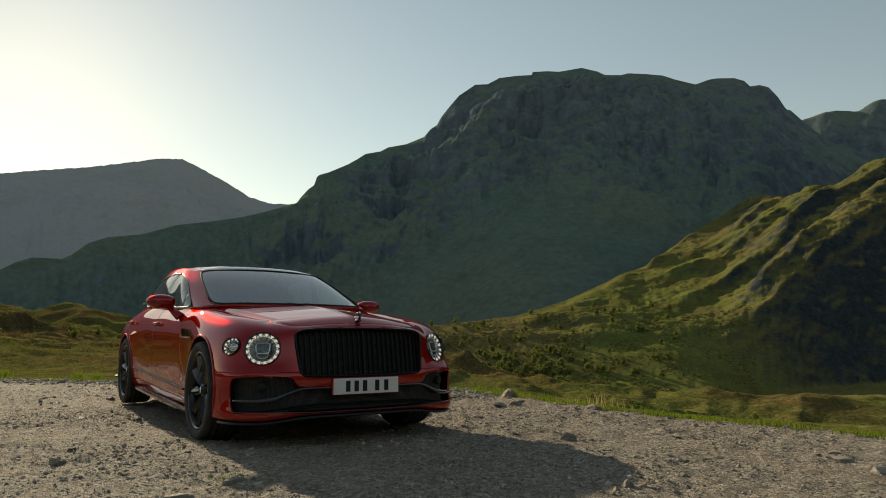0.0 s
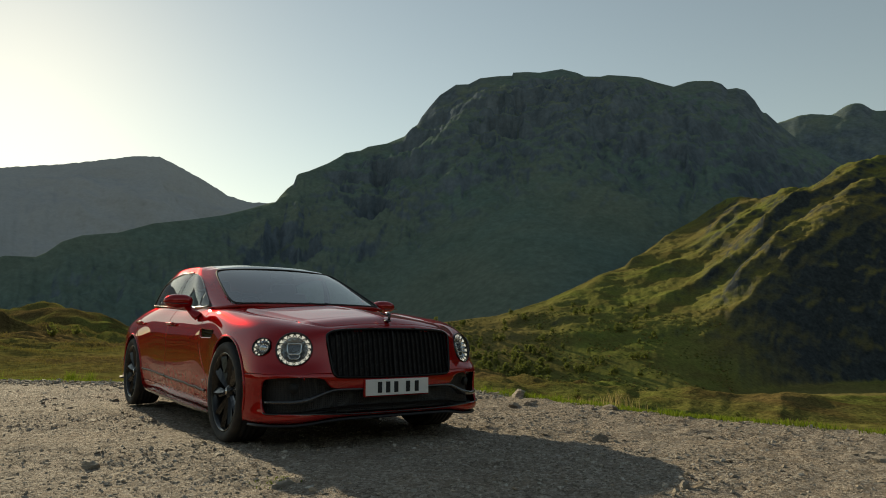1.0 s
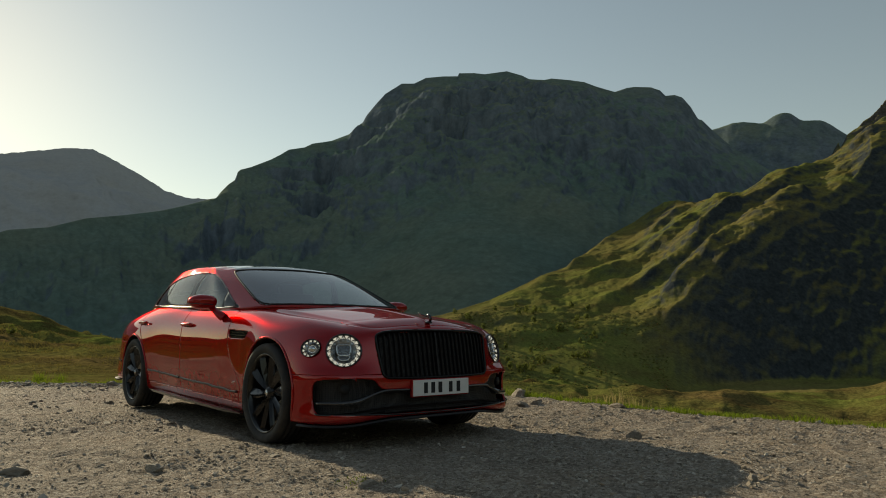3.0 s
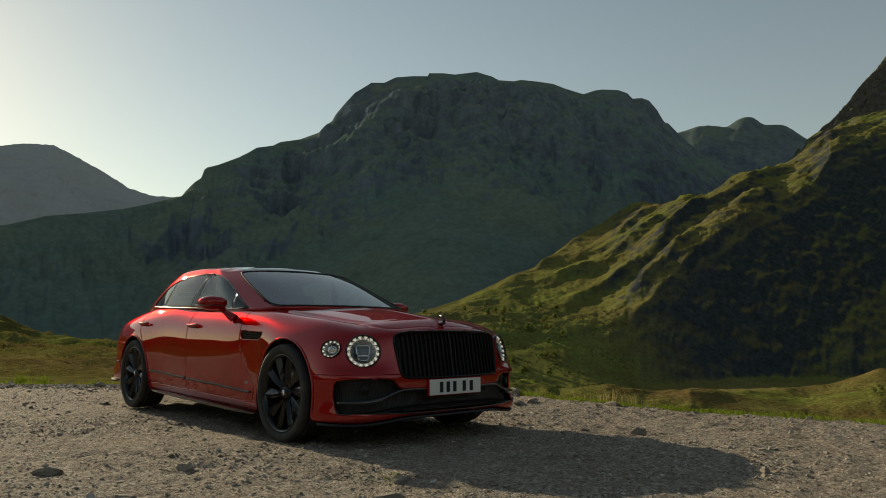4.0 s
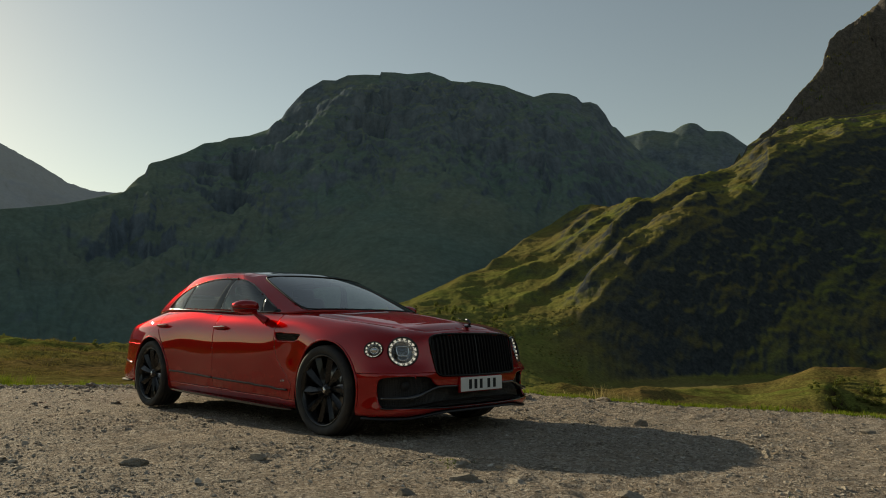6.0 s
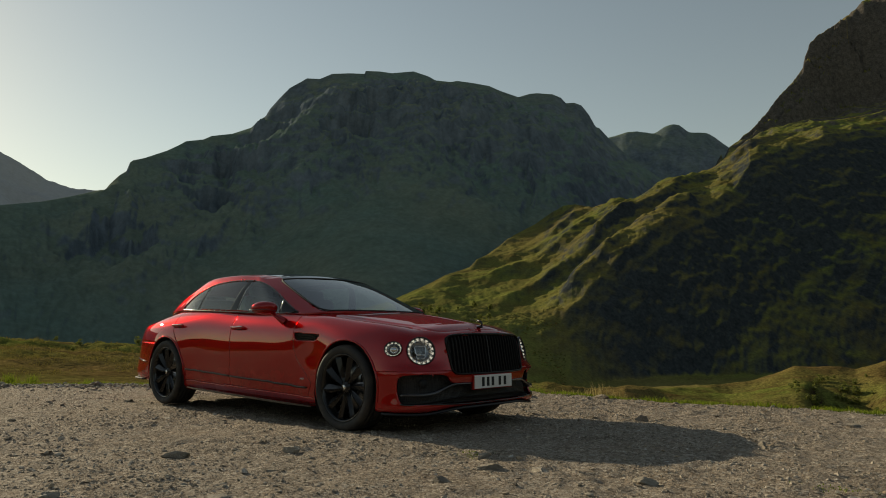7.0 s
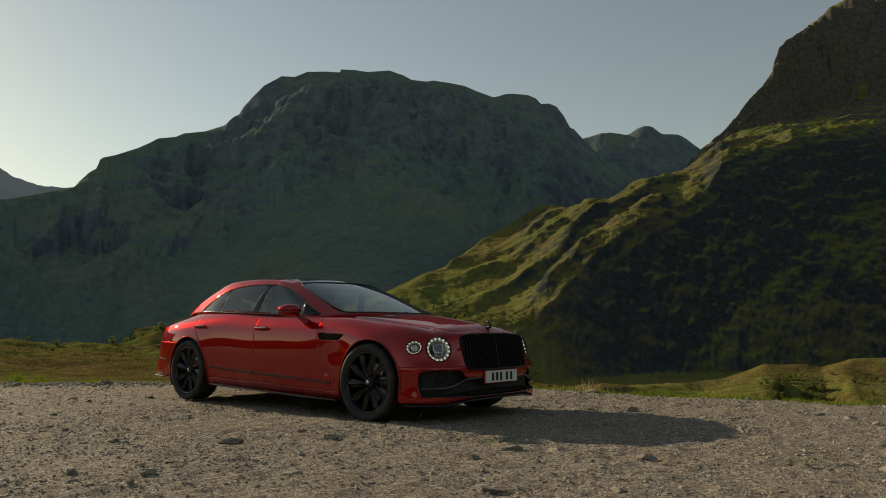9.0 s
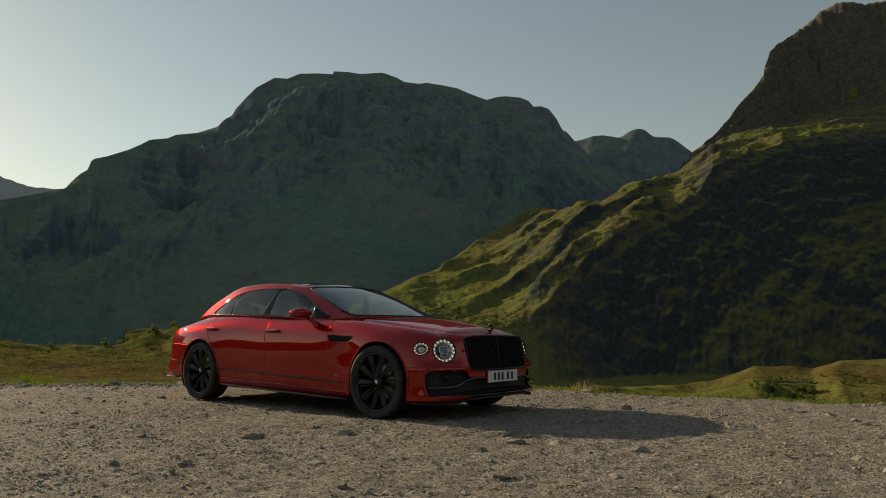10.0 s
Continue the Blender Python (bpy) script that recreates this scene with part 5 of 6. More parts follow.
# ---- car: grille, intakes, plate, ornament ----
def grille_material():
    m = material("black_mesh", (0.020, 0.020, 0.021), 0.6)
    n = Nodes(m)
    v = n.voronoi(75, "DISTANCE_TO_EDGE", 0.15)
    n.out(n.mix(n.ramp(v["Distance"], [(0.05, 0.0), (0.12, 1.0)]), (0.034, 0.034, 0.036), (0.010, 0.010, 0.011)), None, n.bump(n.math("SUBTRACT", 1.0, v["Distance"]), 0.8, 0.01))
    return m


MAT_MESH = grille_material()
MAT_VANE = material("black_vane_lacquer", (0.013, 0.013, 0.014), 0.35, 0.0, Specular_IOR_Level=0.3)
recess = SKIN - SKIN_N * 0.045
recess_c = cells(recess)
grille = solid("grille", panel(recess, (only_front(recess_c, inside(GRILLE, recess_c[..., 1], recess_c[..., 2])) < 0.03), True, 0, .002), MAT_MESH, car, "wide black radiator grille with upright vanes")
frame_pts = []
for y, z in GRILLE:
    q, nn = on_skin(None, -abs(y), z, True)
    frame_pts.append((q[0] + 0.002, y, z))
frame_pts = np.array(frame_pts)
for _ in range(2):
    frame_pts[:, 0] = (np.roll(frame_pts[:, 0], 1) + 2 * frame_pts[:, 0] + np.roll(frame_pts[:, 0], -1)) / 4
solid("grille_frame", sweep(frame_pts, ring(0.0095, 8), (1, 0, 0), True), MAT_POST, grille, "gloss black grille surround")
VANES = 25
for k in range(VANES):
    y = -0.485 + 0.97 * k / (VANES - 1)
    zz = np.linspace(0.44, 0.82, 200)
    ok = zz[inside(GRILLE, np.full(200, y), zz) < 0]
    if len(ok) < 5:
        continue
    path = []
    for z in np.linspace(ok[0], ok[-1], 7):
        q = on_skin(None, -abs(y), z, True)[0]
        path.append((q[0] - 0.016, y, z))
    wide = 0.0048 if k != VANES // 2 else 0.009
    solid("vane", sweep(path, [(-wide, -.014), (wide, -.014), (wide * .8, .008), (0, .013), (-wide * .8, .008)], (1, 0, 0)), MAT_VANE, grille, smooth=False)

intake = SKIN - SKIN_N * 0.075
intake_c = cells(intake)
air = solid("intake_mesh", panel(intake, only_front(intake_c, inside(INTAKE, intake_c[..., 1], intake_c[..., 2])) < 0.05, True, 0, .002), MAT_MESH, car, "black mesh behind the wide front intakes")
for side in (1, -1):
    line = []
    for y, z in ((-.02, .381), (-.30, .381), (-.46, .380), (-.53, .366), (-.60, .335), (-.66, .314), (-.74, .308), (-.82, .308), (-.895, .312)):
        q, nn = on_skin(None, y, z, True)
        line.append(tuple(q - nn * 0.012))
    line = spline(np.arange(len(line)), line, np.linspace(0, len(line) - 1, 40))
    geo = sweep(line, [(-.030, -.014), (.026, -.016), (.030, .0), (.022, .012), (-.030, .012)], (0, 0, 1), scale=np.interp(np.linspace(0, 1, 40), (0, .45, .62, 1), (.45, .7, 1.25, .5)))
    solid("winglet", geo if side > 0 else flipped(geo), MAT_CARBON, air, "gloss black aerofoil across the intake")
    q, nn = on_skin(None, -.735, .395, True)
    c0 = q - nn * 0.05
    geo = sweep([tuple(c0), tuple(c0 + nn * 0.02), tuple(c0 + nn * 0.021)], ring(.034, 16), (0, 0, 1))
    solid("sensor_housing", geo if side > 0 else flipped(geo), MAT_MATT, air)
    line = np.array([on_skin(None, y, z, True)[0] + on_skin(None, y, z, True)[1] * 0.001 for y, z in ((0, .217), (-.3, .219), (-.6, .223), (-.86, .228), (-.9, .240))])
    line = spline(np.arange(5), line, np.linspace(0, 4, 30))
    geo = sweep(line, ring(.005, 6))
    solid("intake_trim", geo if side > 0 else flipped(geo), MAT_GLOSS, air)

lip = np.array([SKIN[i, np.argmin(np.abs(SKIN[i, :60, 2] - (SKIN[i, :60, 2].min() + 0.012)))] for i in range(0, int(np.argmin(np.abs(SKIN[:300, 9, 0] - 0.43))), 4)])
lip = np.concatenate([lip[::-1], lip[1:] * mirror])
for _ in range(3):
    lip[1:-1] = (lip[:-2] + 2 * lip[1:-1] + lip[2:]) / 4
lip_out = lip * np.array([1.012, 1.012, 1]) + np.array([0.004, 0, -0.010])
solid("splitter", sweep(lip_out, [(-.045, -.009), (.014, -.009), (.018, -.003), (.012, .008), (-.045, .008)]), MAT_VANE, car, "black carbon front splitter lip", False)

MAT_PLATE = material("white_plate_plastic", (0.72, 0.73, 0.72), 0.35)
plate = part("number_plate", boxy((.008, .522, .112), (.897, 0, .389), .003), MAT_PLATE, car, "white plate with plain dark bars")
part("plate_plinth", boxy((.03, .536, .126), (.879, 0, .388), .008, segments=3), MAT_PAINT, plate, "red body-coloured plinth", True)
for y in (.150, .083, .016, -.083, -.158):
    part("plate_bar", boxy((.004, .034, .076), (.9015, -y, .389), .001), MAT_MATT, plate, "plain black bar")

ox, oz = 0.745, float(np.interp(0.745, hood[::-1, 0, 0][np.argsort(hood[::-1, 0, 0])], hood[::-1, 0, 2][np.argsort(hood[::-1, 0, 0])]))
orn_geo = joined(blob((ox, 0, oz + .006), (.030, .014, .008), 2.2, 16, 8),
                 sweep([(ox + .012, 0, oz + .008), (ox + .020, 0, oz + .028), (ox + .008, 0, oz + .044), (ox - .012, 0, oz + .050)], ring(.008, 8), (0, 1, 0), scale=[1, .9, .8, .5]),
                 sweep([(ox + .008, .004, oz + .034), (ox - .018, .022, oz + .046), (ox - .050, .034, oz + .060)], ring(.008, 6, .3), (0, 0, 1), scale=[1, 1.3, .3]),
                 sweep([(ox + .008, -.004, oz + .034), (ox - .018, -.022, oz + .046), (ox - .050, -.034, oz + .060)], ring(.008, 6, .3), (0, 0, 1), scale=[1, 1.3, .3]))
orn_geo = ((orn_geo[0] - np.array([ox, 0, oz])) * 1.35 + np.array([ox, 0, oz]), orn_geo[1])
solid("bonnet_ornament", orn_geo, MAT_DARK_CHROME, car, "small dark winged bonnet ornament")

# ---- car: flanks ----
for side in (1, -1):
    def place(name, geo, mat, parent, label="", smooth=True, side=side):
        return solid(name, geo if side > 0 else flipped(geo), mat, parent, label, smooth)
    door_f, door_r = doors[0 if side > 0 else 2], doors[1 if side > 0 else 3]
    for x0, x1, holder in ((-.52, -1.835, door_f), (-1.855, -2.735, door_r)):
        line = []
        for x in np.linspace(x0, x1, 16):
            q, nn = on_skin(x, None, .32 + (.434 - .32) * (-.52 - x) / 2.236)
            line.append(q + nn * 0.004)
        line = spline(np.arange(16), line, np.linspace(0, 15, 40))
        place("door_strip", sweep(line, [(-.006, -.008), (.003, -.008), (.004, .0), (.003, .008), (-.006, .008)]), MAT_VANE, holder, "slim black trim strip")
    for hx, hz_, holder in ((-1.71, .872, door_f), (-2.936, .905, door_r)):
        q, nn = on_skin(hx, None, hz_)
        line = np.array([q + nn * d + np.array([u, 0, 0.004 * abs(u) / .1]) for u, d in ((.112, .002), (.104, .022), (.075, .032), (0, .035), (-.075, .032), (-.104, .022), (-.112, .002))])
        line = spline(np.arange(7), line, np.linspace(0, 6, 26))
        place("handle", sweep(line, ring(.014, 8, .8), (0, 1, 0)), MAT_PAINT, holder, "red body-coloured pull handle")
        cup = blob(q + nn * -0.002, (.062, .006, .032), 2.0, 20, 10)
        place("handle_recess", cup, MAT_MATT, holder)
        place("handle_trim", sweep(line + nn * 0.011 + np.array([0, 0, .004]), ring(.0035, 6), (0, 1, 0)), MAT_CHROME, holder)
    # air vent behind the front wheel
    vent = place("side_vent", panel(SKIN - SKIN_N * 0.03, vent_f(cells(SKIN)) < 0.012, False, 0, .002), MAT_MATT, body, "black side vent with bright fins")
    for z0, x0, x1 in ((.803, -.71, -.40), (.783, -.70, -.40), (.763, -.69, -.42)):
        line = [on_skin(x, None, z0 - .004 * k)[0] + np.array([0, .006, 0]) for k, x in enumerate(np.linspace(x0, x1, 6))]
        place("vent_fin", sweep(line, [(-.014, -.003), (.004, -.003), (.004, .003), (-.014, .003)]), MAT_DARK_CHROME, vent, "", False)
    # skirt under the doors
    line = np.array([(x, -.905 - .012 * math.sin(math.pi * (x + .47) / -2.27), .155 + .08 * (-.47 - x) / 2.27) for x in np.linspace(-.47, -2.74, 30)])
    place("side_skirt", sweep(line, [(-.05, -.008), (.020, -.012), (.030, -.004), (.024, .010), (-.05, .012)], (0, 0, 1), scale=np.interp(np.linspace(0, 1, 30), (0, .12, .88, 1), (.5, 1, 1, .5))), MAT_CARBON, body, "black carbon side skirt", False)
    # small wing badge
    q, nn = on_skin(-.60, None, .395)
    place("wing_badge", joined(*[sweep([q + nn * .003 + np.array([u - .008, 0, -.010]), q + nn * .003 + np.array([u + .008, 0, .010])], ring(.0035, 5), (0, 1, 0)) for u in (.022, .004, -.018)]), MAT_CHROME, door_f, "small chrome badge strokes")
    # arch lips
    for ax, az_, rr, a0, a1 in ((.03, .335, .420, -22, 200), (-3.185, .385, .414, -18, 196)):
        line = []
        for a in np.linspace(radians(a0), radians(a1), 48):
            q, nn = on_skin(ax + rr * math.cos(a), None, az_ + rr * math.sin(a))
            line.append(q + np.array([0, -.001, 0]))
        line = np.array(line)
        for _ in range(3):
            line[1:-1] = (line[:-2] + 2 * line[1:-1] + line[2:]) / 4
        place("arch_lip", sweep(line, ring(.009, 7), (0, 1, 0)), MAT_PAINT, body)
    # door mirror
    mirror_v, mirror_f = blob((0, 0, 0), (.098, .122, .062), 2.5, 40, 24)
    v = mirror_v.copy()
    v[:, 0] = np.where(v[:, 0] < -0.055, -0.055 + 0.35 * (v[:, 0] + 0.055), v[:, 0])
    v[:, 2] *= 1 - 0.25 * np.clip(-v[:, 1] / .135, 0, 1) ** 2
    turn = np.array(Matrix.Rotation(radians(-8), 3, "Z"))
    v = v @ turn.T + np.array([-1.085, -1.035, 1.062])
    holder = place("door_mirror", (v, mirror_f), MAT_PAINT, car, "red rounded door mirror on a curved arm")
    arm = spline(np.arange(4), [(-1.05, -.965, 1.015), (-1.015, -.945, .985), (-.975, -.925, .955), (-.945, -.895, .925)], np.linspace(0, 3, 14))
    place("mirror_arm", sweep(arm, ring(.040, 12, .55), (1, .3, 0), scale=np.linspace(.75, 1.1, 14)), MAT_PAINT, holder)
    line = np.array([(-1.155, -1.16, 1.040), (-1.08, -1.174, 1.040), (-1.00, -1.145, 1.040), (-.972, -1.07, 1.036), (-.968, -.98, 1.034)])
    place("mirror_seam", sweep(spline(np.arange(5), line, np.linspace(0, 4, 24)), ring(.004, 6)), MAT_GLOSS, holder)
    place("mirror_glass", blob((-1.155, -1.03, 1.062), (.004, .105, .052), 3, 24, 8), MAT_DARK_CHROME, holder)

# bright line and reflectors at the tail
for side in (1, -1):
    line = np.array([on_skin(x, None, z)[0] + on_skin(x, None, z)[1] * .003 for x, z in ((-3.66, .505), (-3.80, .515), (-3.95, .527), (-4.1, .535), (-4.2, .538))])
    geo = sweep(spline(np.arange(5), line, np.linspace(0, 4, 24)), [(-.004, -.006), (.004, -.005), (.004, .005), (-.004, .006)])
    solid("bumper_strip", geo if side > 0 else flipped(geo), MAT_POST, rear_bumper)
    line = np.array([on_skin(x, None, .315)[0] + np.array([0, -.006, -.02]) for x in (-3.72, -3.85, -4.0, -4.12, -4.22)])
    geo = sweep(spline(np.arange(5), line, np.linspace(0, 4, 20)), [(-.03, -.008), (.014, -.008), (.016, .006), (-.03, .008)])
    solid("rear_skirt", geo if side > 0 else flipped(geo), MAT_TYRE, rear_bumper)

# ---- car: cabin ----
lining = cabin - normals_of(cabin) * 0.022 * (1 if normals_of(cabin)[200, 30, 1] < 0 else -1)
solid("cabin_lining", panel(lining, ~g_dlo & ~g_screen & ~rear_glass, True, 0.006, 0.002), MAT_DASH, body)
solid("headlining", panel(roof - np.array([0, 0, .03]), np.ones((R_N - 1, 47), bool), True, 0, .002), MAT_DASH, body)
dash = part("dashboard", boxy((.42, 1.44, .30), (-.86, 0, .845), .07, segments=3), MAT_DASH, car, "black leather dashboard", True)
part("dash_binnacle", boxy((.20, .38, .08), (-.98, -.37, 1.00), .03), MAT_DASH, dash, smooth=True)
part("cabin_floor", boxy((2.9, 1.5, .06), (-2.1, 0, .30), .01), MAT_DASH, body)
part("rear_shelf", boxy((.55, 1.2, .04), (-3.62, 0, 1.02), .01), MAT_DASH, body)
sw = np.array(Matrix.Rotation(radians(-24), 3, "Y"))
wheel_rim = sweep(np.array([(0, .185 * math.cos(a), .185 * math.sin(a)) for a in np.linspace(0, 2 * math.pi, 36, endpoint=False)]), ring(.016, 8), (1, 0, 0), True)
hub_b = blob((0.02, 0, 0), (.03, .075, .06), 2.5, 16, 8)
sv, sf = joined(wheel_rim, hub_b, sweep([(0, -.17, 0), (.01, 0, 0), (0, .17, 0)], ring(.014, 6), (1, 0, 0)))
solid("steering_wheel", (sv @ sw.T + np.array([-1.16, -.37, .955]), sf), MAT_DASH, car, "black leather steering wheel")
for sx, sy in ((-1.72, -.37), (-1.72, .37), (-2.72, -.37), (-2.72, .37)):
    seat = part("seat", boxy((.52, .54, .20), (sx, sy, .56), .07, segments=3), MAT_LEATHER, car, "dark leather car seat", True)
    lean = Matrix.Rotation(radians(-18), 4, "Y")
    part("backrest", boxy((.16, .52, .66), (sx - .33, sy, .92), .07, lean, 3), MAT_LEATHER, seat, smooth=True)
    part("headrest", boxy((.11, .28, .18), (sx - .43, sy, 1.255 if sx > -2 else 1.20), .05, lean, 3), MAT_LEATHER, seat, smooth=True)
part("interior_mirror", boxy((.04, .24, .07), (-1.30, 0, 1.345), .018, segments=3), MAT_MATT, car, smooth=True)


# ---- stones on the lay-by ----
ICO = bmesh.new()
bmesh.ops.create_icosphere(ICO, subdivisions=1, radius=1)
ICO_V = np.array([v.co[:] for v in ICO.verts])
ICO_F = np.array([[v.index for v in f.verts] for f in ICO.faces])
ICO.free()


def stone_material():
    m = material("grey_brown_stone", rough=0.85, Specular_IOR_Level=0.10)
    n = Nodes(m)
    tone = n.ramp(n.island(), [(0.0, (0.16, 0.135, 0.105)), (0.3, (0.33, 0.285, 0.225)), (0.6, (0.45, 0.41, 0.345)), (0.85, (0.37, 0.285, 0.195)), (1.0, (0.56, 0.52, 0.46))])
    n.out(n.mix(n.ramp(n.noise(40, 5, 0.65), [(0.3, 0.0), (0.7, 1.0)]), n.mix(0.35, tone, (0.12, 0.10, 0.085)), tone), None, n.bump(n.noise(90, 4), 0.5, 0.006))
    return m


MAT_STONE = stone_material()
rng = np.random.default_rng(5)


def many(base_v, base_f, at, size, flat, rng, rough=0.22):
    """Copies of a small solid, each turned, scaled and roughened, as one mesh."""
    n, k = len(at), len(base_v)
    v = base_v[None] * (1 + rough * rng.standard_normal((n, k, 1)))
    v = v * (np.stack([np.ones(n), rng.uniform(.55, 1, n), flat], -1) * size[:, None])[:, None]
    a = rng.uniform(0, 2 * np.pi, n)
    t = rng.uniform(-.35, .35, n)
    x, y, z = v[..., 0], v[..., 1], v[..., 2]
    x, z = x * np.cos(t)[:, None] - z * np.sin(t)[:, None], x * np.sin(t)[:, None] + z * np.cos(t)[:, None]
    x, y = x * np.cos(a)[:, None] - y * np.sin(a)[:, None], x * np.sin(a)[:, None] + y * np.cos(a)[:, None]
    v = np.stack([x, y, z], -1) + at[:, None]
    f = base_f[None] + (np.arange(n) * k)[:, None, None]
    return v.reshape(-1, 3), f.reshape(-1, base_f.shape[1])


def scatter(n, x0, x1, y0, y1, lo, hi, power, sink, bare=-0.25):
    x, y = rng.uniform(x0, x1, n), rng.uniform(y0, y1, n)
    ok = (beyond(x, y) < 0.1) & (np.hypot(x - 5.2, y + 4) > 1.2)
    patch = fbm(x / 1.3, y / 1.3, 3, 121) + 0.5 * rng.standard_normal(n) * 0.5
    ok &= patch > bare
    x, y = x[ok], y[ok]
    s = lo + (hi - lo) * rng.uniform(0, 1, len(x)) ** power
    flat = rng.uniform(.24, .6, len(x))
    return np.stack([x, y, pad_z(x, y) + s * flat * sink], -1), s, flat


at1, s1, f1 = scatter(64000, -3, 5.4, -6.4, 3.2, .004, .016, 2.6, .2, -0.05)
at2, s2, f2 = scatter(15000, -13, 4.5, -7, 3.3, .007, .030, 4.0, .2, 0.0)
at3, s3, f3 = scatter(48000, .3, 5.2, -6.2, 1.5, .002, .007, 2.0, .4)
ex = rng.uniform(-12, -1.5, 6000)
ey = np.interp(ex, edge_x, edge_y) - np.abs(rng.normal(0, .45, 6000))
es, ef = .009 + .036 * rng.uniform(0, 1, 6000) ** 3.2, rng.uniform(.3, .6, 6000)
at2, s2, f2 = np.concatenate([at2, np.stack([ex, ey, pad_z(ex, ey) + es * ef * .3], -1)]), np.concatenate([s2, es]), np.concatenate([f2, ef])
OCT_V = np.array([(1, 0, 0), (0, 1, 0), (-1, 0, 0), (0, -1, 0), (.1, .1, 1), (0, 0, -1)], float)
OCT_F = np.array([(0, 1, 4), (1, 2, 4), (2, 3, 4), (3, 0, 4), (1, 0, 5), (2, 1, 5), (3, 2, 5), (0, 3, 5)])
g1 = many(OCT_V, OCT_F, np.concatenate([at1, at3]), np.concatenate([s1, s3]) * 1.15, np.concatenate([f1, f3]), rng, 0.28)
g2 = many(ICO_V, ICO_F, at2, s2, f2, rng, 0.26)
geo = np.concatenate([g1[0], g2[0]]), np.concatenate([g1[1], g2[1] + len(g1[0])])
gravel = put_mesh("gravel", mesh_from("gravel", *geo, smooth=False), MAT_STONE)
tagged(gravel, "loose grey and brown gravel chips", "gravel", kind="stuff")

def rock_material():
    m = material("weathered_brown_grey_rock", rough=0.8, Specular_IOR_Level=0.15)
    n = Nodes(m)
    tone = n.ramp(n.each(), [(0.0, (0.34, 0.295, 0.24)), (0.5, (0.47, 0.41, 0.335)), (1.0, (0.60, 0.54, 0.46))])
    n.out(n.mix(n.ramp(n.noise(2.5, 6, 0.7), [(0.35, 0.0), (0.65, 1.0)]), n.mix(0.35, tone, (0.14, 0.115, 0.09)), tone), None, n.bump(n.noise(6, 5, 0.7), 0.7, 0.12))
    return m


MAT_ROCK = rock_material()
ROCKS = []
for k in range(7):
    bm = bmesh.new()
    bmesh.ops.create_icosphere(bm, subdivisions=3, radius=1)
    for v in bm.verts:
        q = v.co * 1.3 + Vector((k * 7.1, 0, 0))
        v.co *= 1.1 + 0.30 * noise.noise(q) + 0.16 * noise.noise(q * 2.7)
    cut = random.Random(k)
    for _ in range(9):
        face = Vector((cut.gauss(0, 1), cut.gauss(0, 1), cut.gauss(0, 0.8))).normalized()
        lim = cut.uniform(0.5, 0.85)
        for v in bm.verts:
            v.co -= face * max(0, v.co.dot(face) - lim)
    for v in bm.verts:
        v.co.z = max(v.co.z, -0.45)
        if k % 2:
            v.co.z = min(v.co.z, 0.55 + 0.3 * v.co.x)
        v.co *= 1 + 0.05 * noise.noise(v.co * 3.3 + Vector((0, k * 5.3, 0))) + 0.03 * noise.noise(v.co * 8.1)
    me = bpy.data.meshes.new("stone")
    bm.to_mesh(me)
    bm.free()
    me.materials.append(MAT_ROCK)
    ROCKS.append(me)


def stone(x, y, size, flat, turn, k, label="weathered grey stone lying on gravel"):
    ob = tagged(new("stone", ROCKS[k % 7]), label, "stone", "stones on the gravel")
    z = float(pad_z(np.array([x]), np.array([y]))[0])
    ob.matrix_world = Matrix.Translation((x, y, z + 0.12 * size * flat)) @ Matrix.Rotation(turn, 4, "Z") @ Matrix.Diagonal((size, size * .7, size * flat, 1))
    return ob


for k, (x, y, size, flat) in enumerate(((1.66, 1.25, .085, .6), (1.73, -1.20, .075, .45), (.62, -1.92, .10, .45), (-.53, 2.57, .12, .5), (.21, -2.55, .11, .4), (1.49, -2.99, .09, .4), (2.08, -2.02, .07, .5),
                                        (-1.25, 3.05, .17, .6), (2.05, -1.55, .09, .35), (2.35, -1.45, .10, .3), (1.15, -2.45, .06, .5), (-2.9, -2.6, .07, .5), (3.25, 1.9, .10, .5), (3.55, 1.7, .09, .4), (3.0, .35, .06, .6),
                                        (3.9, 1.2, .08, .5), (.9, -3.55, .08, .5), (2.7, -2.7, .07, .5), (3.2, -2.3, .06, .4), (-4.1, -.95, .10, .5), (-6.2, .55, .14, .5), (-7.2, -.1, .15, .5), (-8.3, -1.1, .14, .45), (-5.6, .9, .10, .6))):
    stone(x, y, size * .78, max(flat, .42), k * 1.7, k)
for k in range(150):
    x, y = rng.uniform(-11, 4.4), rng.uniform(-5.5, 3.2)
    if beyond(x, y) > 0 or (-4.4 < x < 1.0 and -1.1 < y < 1.1) or math.hypot(x - 5.2, y + 4) < 1.8:
        continue
    stone(x, y, 0.018 + 0.042 * rng.uniform() ** 2.2, rng.uniform(.3, .6), rng.uniform(0, 6.28), k)
# the ragged row of larger stones along the far edge
for k in range(26):
    x = rng.uniform(-11, -1) if k % 4 else rng.uniform(-1, 4.4)
    y = float(np.interp(x, edge_x, edge_y)) - rng.uniform(0.0, .55)
    stone(x, y, 0.035 + 0.065 * rng.uniform() ** 2, rng.uniform(.35, .6), rng.uniform(0, 6.28), k, "rough grey stone at the grassy edge")

